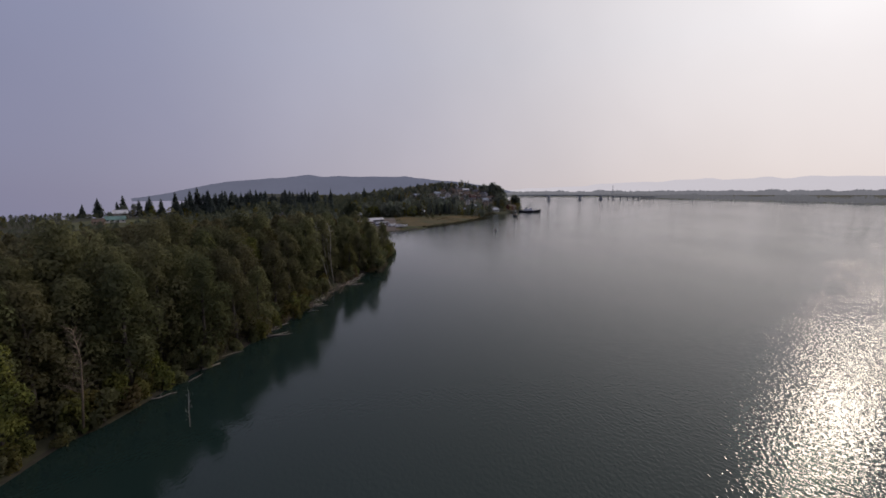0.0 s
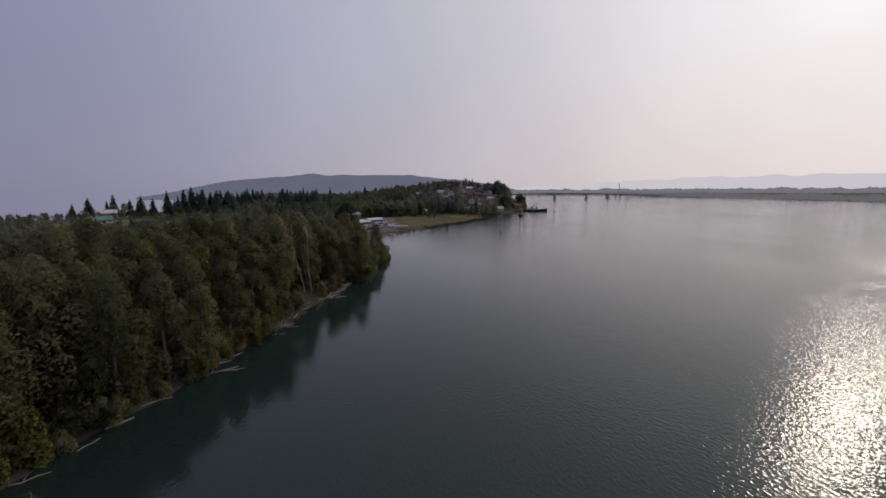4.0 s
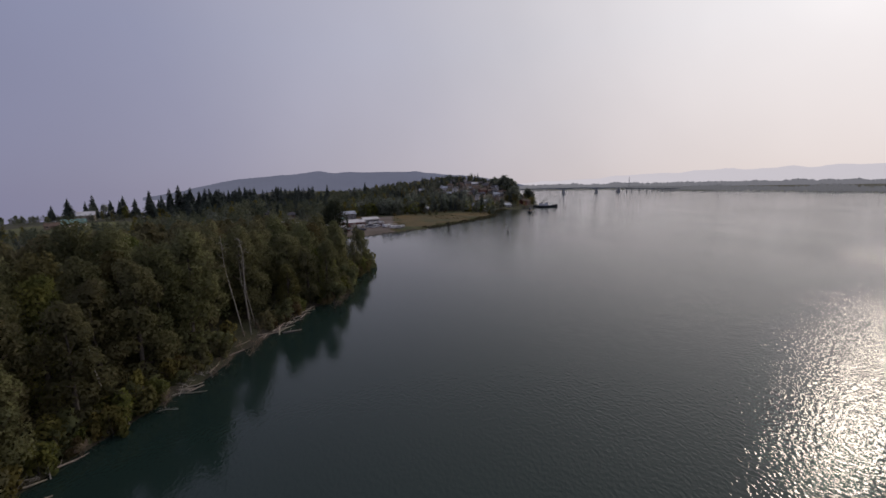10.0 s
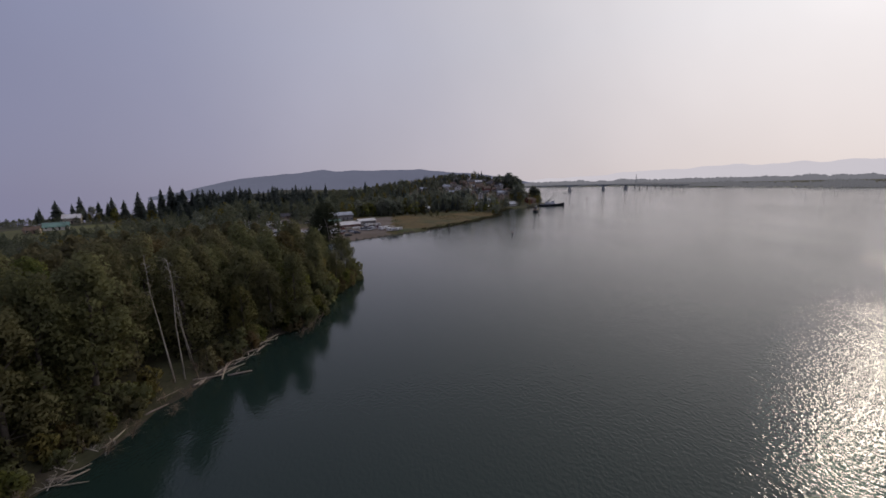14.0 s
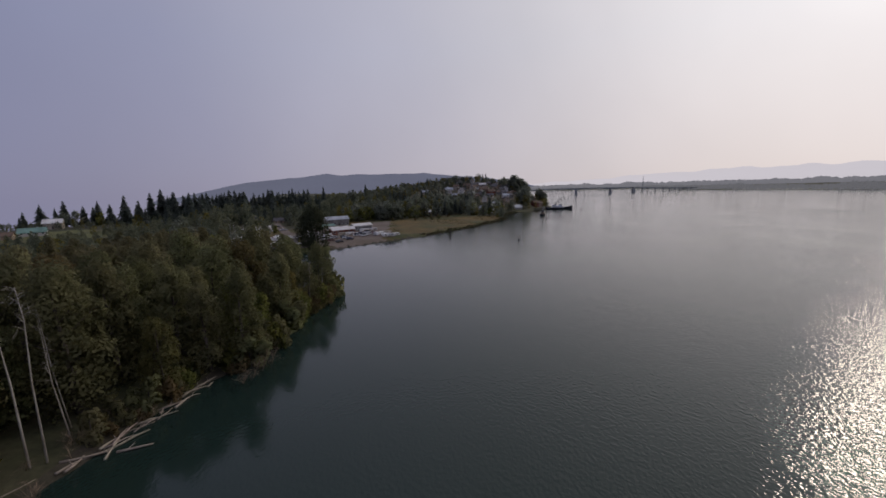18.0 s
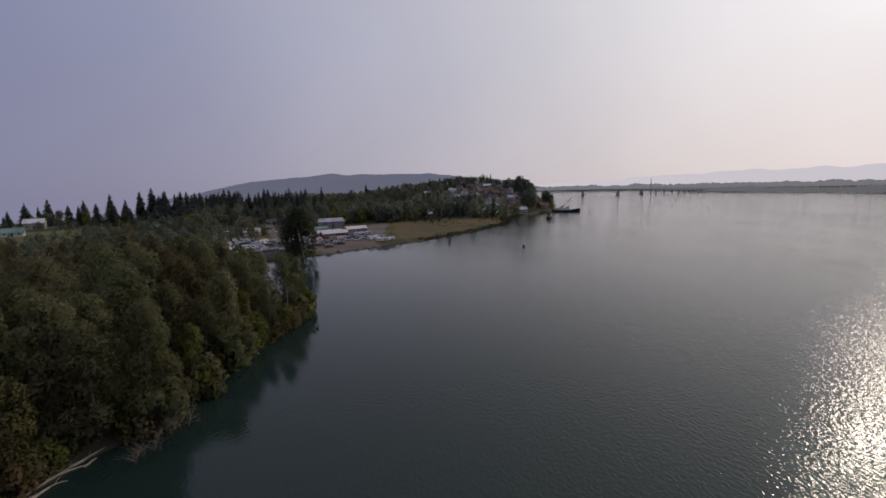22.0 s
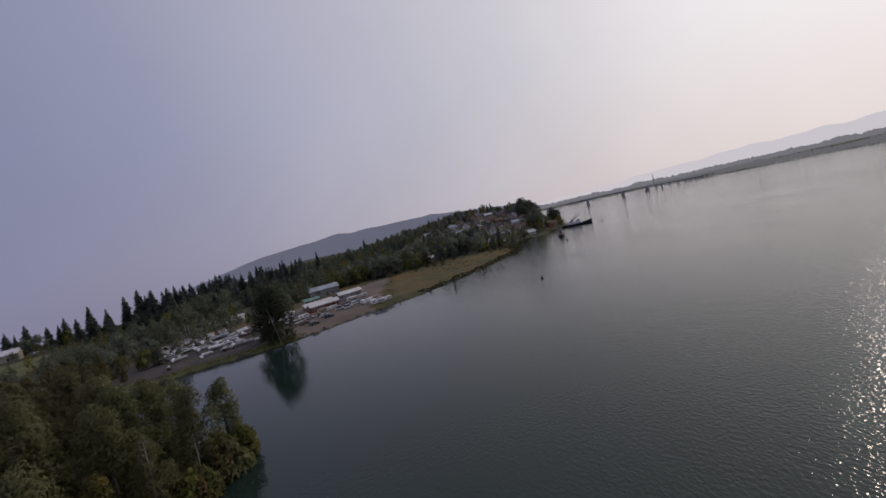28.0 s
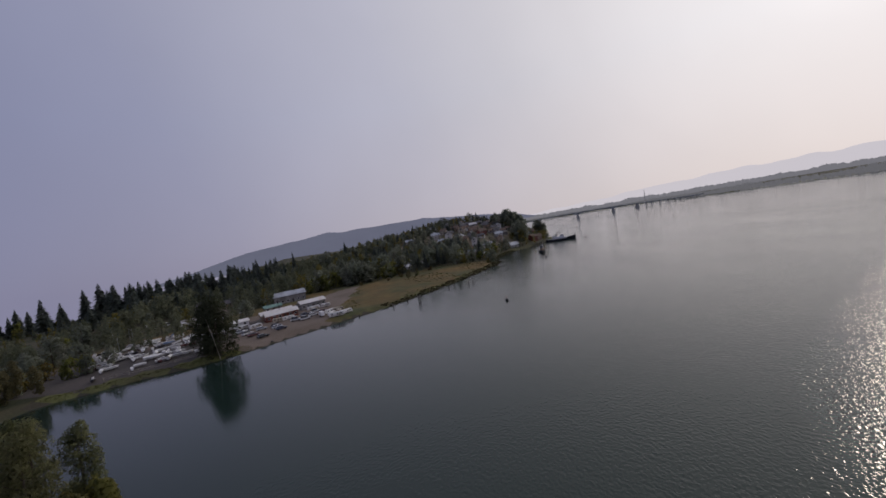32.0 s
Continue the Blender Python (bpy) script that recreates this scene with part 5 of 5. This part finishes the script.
random.seed(5)
PILES = [(9.2, 336.1, 4.2), (9.8, 337.0, 3.3), (22.5, 364.5, 1.5), (25.4, 367.3, 1.6), (28.7, 369.9, 1.5), (33.5, 365.8, 1.7), (35.9, 368.6, 1.6), (-2.5, 333.2, 1.2), (2.9, 342.3, 1.2), (-16.3, 323.7, 1), (84.2, 536.1, 1.8), (88.9, 550.3, 1.8), (93.7, 564.5, 2),]
for x, y, h in PILES:
    s = Shape().tube([(0, 0, -2), (0.05, 0, h * 0.6), (0.1, 0.05, h)], [0.24, 0.22, 0.19], 8)
    p = solid("timber_pile", s, TIMBER, "old dark timber pile standing in the river", "pile", "old piles in the river")
    p.location = (x, y, 0)
for x, y, h in ((47.1, 306.7, 1.6), (91.8, 444.1, 1.8), (160.0, 572.1, 2.2), (218.8, 810.1, 2.6), (319.3, 708.6, 1.8), (244.4, 777.8, 2), (-43.8, 298.1, 0.8)):
    b_ = thing("buoy", "small dark mooring buoy", "buoy", "buoys on the river")
    part("float", Shape().tube([(0, 0, -0.5), (0, 0, 0.1), (0, 0, 0.6), (0, 0, 0.85)], [0.3, 0.62, 0.55, 0.2], 10), HULL_BLACK, b_, smooth=True)
    part("topmark", Shape().tube([(0, 0, 0.8), (0, 0, h)], [0.1, 0.16], 6), ORANGE, b_)
    b_.location = (x, y, 0)

# ---- trees of the town and the skyline ----
random.seed(31)
town_leaf = [broadleaf(51, 12, 4.8, 1.2, 420, 0.8, LEAF_GARDEN, 16, name="garden_tree", label="round leafy tree among the houses"), broadleaf(52, 14, 5.2, 1.5, 420, 0.85, LEAF_GARDEN, 16, name="garden_tree", label="leafy tree among the houses"), broadleaf(53, 10, 3.8, 0.8, 380, 0.75, LEAF_LIGHT, 14, name="garden_tree", label="yellow-green tree among the houses")]
firs = [conifer(61, 24, 4.8, 30, 22), conifer(62, 22, 4.4, 28, 22), conifer(63, 26, 5.4, 30, 24)]
SKY_FIRS = [(57.9, 700, 48.4), (30.4, 720, 42.5), (24, 724, 41), (38, 716, 41), (44, 712, 42), (16, 726, 40.5), (0.8, 740, 41), (-8, 742, 40), (8, 735, 41), (66, 706, 43), (72, 704, 42),
            (-348.8, 430, 25.7), (-309, 412, 26.7), (-295.6, 415, 25.3), (-291.8, 425, 27.6), (-257.3, 412, 29.7), (-252, 420, 27), (-268.1, 455, 31.5), (-268.7, 470, 34.3), (-262.4, 470, 32.6), (-256.2, 470, 34), (-365, 430, 18),
            (-277, 420, 23.2), (-262, 430, 22), (-265.7, 500, 31.5), (-257.7, 510, 31), (-249, 520, 31.8), (-236, 530, 32.5), (-223, 540, 32.6), (-210, 545, 31), (-198, 550, 32), (-246, 490, 29), (-109, 640, 40.6), (-170, 560, 30)]
# tall firs on the slope among the houses, and a clump below them at the meadow's end
SKY_FIRS += [(random.uniform(-16, 36), random.uniform(640, 668), random.uniform(38, 44)) for _ in range(20)]
SKY_FIRS += [(random.uniform(-4, 34), random.uniform(512, 536), random.uniform(17, 25)) for _ in range(13)]
SKY_FIRS += [(random.uniform(-60, -12), random.uniform(520, 600), random.uniform(20, 29)) for _ in range(14)]
# the dark fir stand on the rise behind the boat yard
for k in range(40):
    q = random.random()
    SKY_FIRS.append((-225 + 105 * q + random.uniform(-14, 14), 405 + 85 * q + random.uniform(-18, 18), 21 + 3 * q + random.uniform(-4, 2)))
for k in range(64):
    q = random.random()
    x, y = -262 + 118 * q + random.uniform(-10, 10), 470 + 80 * q + random.uniform(-22, 22)
    SKY_FIRS.append((x, y, 31.0 + 2.5 * q + random.uniform(-4.5, 1.0)))
SKY_FIRS = [t for t in SKY_FIRS if all(math.hypot(t[0] - h[0], t[1] - h[1]) > 6 for h in TOWN)]
for x, y, top in SKY_FIRS:
    z = height(x, y)
    fir = plant(random.choice(firs), x, y, max(0.45, (top - z) / 24), random.uniform(0, 360))
    if x < -180:
        fir.scale = (fir.scale.x * 1.35, fir.scale.y * 1.35, fir.scale.z)
    for q in range(1 if x > -100 else (2 if x < -240 and y < 440 else 0)):
        plant(random.choice(town_leaf if q or x > -100 else firs), x + random.uniform(-6, 6), y + random.uniform(-8, 8), max(0.4, (top - z) / 24) * random.uniform(0.5, 0.85) * (1.5 if q else 1.0), random.uniform(0, 360))
BIG_TOWN = [(83, 680, 43.2), (76, 684, 42), (90, 684, 42.5), (99.9, 690, 41.4), (95, 676, 39), (106, 694, 38), (114, 688, 31.8), (109, 682, 33), (136, 690, 29.4), (130, 686, 27), (140, 694, 28), (143, 690, 24), (133, 696, 29), (88, 668, 36), (102, 680, 34), (110, 672, 28), (98, 662, 30), (104, 654, 26),
            (-36, 640, 35.6), (-65.5, 640, 35), (-70, 636, 33), (-30, 646, 36), (-58, 630, 32), (-106, 560, 29), (-90, 600, 31), (-46, 632, 33)]
BIG_TOWN = [t for t in BIG_TOWN if t[0] < 128] + [(136, 690, 28), (131, 688, 26), (141, 692, 25)]
BIG_TOWN += [(78 + 30 * random.random(), 632 + 44 * random.random(), 30 + 11 * random.random()) for _ in range(22)]
BIG_TOWN += [(86 + 22 * random.random(), 592 + 40 * random.random(), 17 + 12 * random.random()) for _ in range(14)]
BIG_TOWN = [t for t in BIG_TOWN if all(math.hypot(t[0] - h[0], t[1] - h[1]) > 7 for h in TOWN)]
for x, y, top in BIG_TOWN:
    z = height(x, y)
    sc = max(0.6, (top - z) / 13)
    for _ in range(1 if sc < 1.2 else 3):
        plant(random.choice(town_leaf), x + random.uniform(-3, 3), y + random.uniform(-4, 4), min(1.75, sc) * random.uniform(0.75, 1.0), random.uniform(0, 360))
homes = [(h[0], h[1]) for h in TOWN] + [(84, 568)]
extra = 0
for _ in range(600):
    x, y = random.uniform(-2, 100), random.uniform(578, 672)
    if inland(x, y)[0] < 10 or height(x, y) < 5 or any(math.hypot(x - a, y - b) < 8.5 for a, b in homes):
        continue
    homes.append((x, y))
    wall, roof, st = random.choice(("white", "grey", "tan", "cream", "white", "grey")), random.choice(("dark", "brown", "grey", "dark")), random.choice((1, 2))
    put(gable_house("house", f"{wall} {'two-storey' if st > 1 else 'low'} wooden house with {roof} gable roof", random.uniform(6, 8.5), random.uniform(5, 6.5), 2.35 * st, 2.0, WALLS[wall], ROOFS[roof], 2, st), x, y, random.choice((10, 25, 80, 100, -15)))
    extra += 1
    if extra > 30:
        break
# river is a point on the camera's path; its sightlines to houses stay open
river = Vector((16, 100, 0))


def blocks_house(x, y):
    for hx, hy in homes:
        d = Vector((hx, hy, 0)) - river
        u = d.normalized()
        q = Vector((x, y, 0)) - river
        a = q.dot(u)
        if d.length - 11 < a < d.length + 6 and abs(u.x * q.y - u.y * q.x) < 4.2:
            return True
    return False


n_town = 0
for _ in range(3000):
    y = random.uniform(500, 760)
    x = random.uniform(-90, 140)
    s = inland(x, y)[0]
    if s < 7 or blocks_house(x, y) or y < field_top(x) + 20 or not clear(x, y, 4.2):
        continue
    pick_ = random.random()
    if pick_ < 0.22:
        plant(random.choice(firs), x, y, random.uniform(0.35, 0.62), random.uniform(0, 360))
    else:
        plant(random.choice(town_leaf), x, y, random.uniform(0.45, 0.95), random.uniform(0, 360))
    n_town += 1
    if n_town > 105:
        break
# smaller trees and hedges between the houses, joined
gaps = []
for _ in range(5000):
    x, y = random.uniform(-60, 140), random.uniform(520, 745)
    if inland(x, y)[0] < 6 or y < field_top(x) + 20 or any(math.hypot(x - a, y - b) < 5.5 for a, b in homes) or not clear(x, y, 3.4):
        continue
    low = any(Vector((x - a, y - b)).length < 13 and y < b for a, b in homes)
    gaps.append((x, y, height(x, y) - 0.3, random.uniform(0.15, 0.26) if low else random.uniform(0.3, 0.55), random.uniform(0, 6.28), random.choice((0, 1, 2, 3))))
    if len(gaps) > 430:
        break
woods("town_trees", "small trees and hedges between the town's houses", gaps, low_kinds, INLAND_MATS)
# tree belt above the meadow
for _ in range(150):
    x = random.uniform(-85, 56)
    y = field_top(x) + abs(random.gauss(0, 32))
    s = inland(x, y)[0]
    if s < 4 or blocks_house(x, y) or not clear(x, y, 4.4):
        continue
    if random.random() < 0.16:
        plant(random.choice(firs), x, y, random.uniform(0.45, 0.8), random.uniform(0, 360))
    else:
        plant(random.choice(town_leaf), x, y, random.uniform(0.7, 1.2), random.uniform(0, 360))
# loose trees round the yards and at the end of the meadow
for x, y, k, sc in ((55, 457, 1, 0.66), (53.5, 462, 0, 0.56), (51, 455, 2, 0.42), (52, 468, 1, 0.55), (-88, 362, 0, 0.75), (-94, 372, 1, 0.6), (-100, 400, 0, 0.6), (-128, 372, 2, 0.7), (-150, 372, 0, 0.8), (-160, 360, 1, 0.8), (-108, 356, 2, 0.55), (-120, 408, 0, 0.8),
                    (-70, 300, 2, 0.35), (-82, 462, 0, 0.9), (-64, 470, 1, 0.8), (-50, 476, 0, 0.8), (-40, 488, 1, 0.9), (-34, 470, 2, 0.5), (-76, 480, 1, 1.0), (-20, 520, 0, 0.9), (8, 530, 1, 0.9), (20, 538, 0, 1.0), (30, 545, 1, 1.0), (-8, 522, 2, 0.6),
                    (-45, 505, 0, 1.0), (-100, 290, 1, 0.5), (-104, 284, 0, 0.55), (-110, 290, 2, 0.6), (-118, 296, 1, 0.7), (-128, 300, 0, 0.8), (-140, 306, 1, 0.9), (-150, 318, 0, 0.9), (-160, 330, 2, 0.9), (-165, 345, 1, 0.9)):
    plant(town_leaf[k], x, y, sc, random.uniform(0, 360))
# thicket beside the boat yard
for _ in range(26):
    x, y = random.uniform(-134, -97), random.uniform(264, 292)
    if inland(x, y)[0] > 1.5 and x < -0.9 * (y - 270) - 96 and clear(x, y, 3.2):
        plant(random.choice(town_leaf), x, y, random.uniform(0.3, 0.75), random.uniform(0, 360))
strike(*near_kinds, *shrub_kinds, big, *town_leaf, *firs)
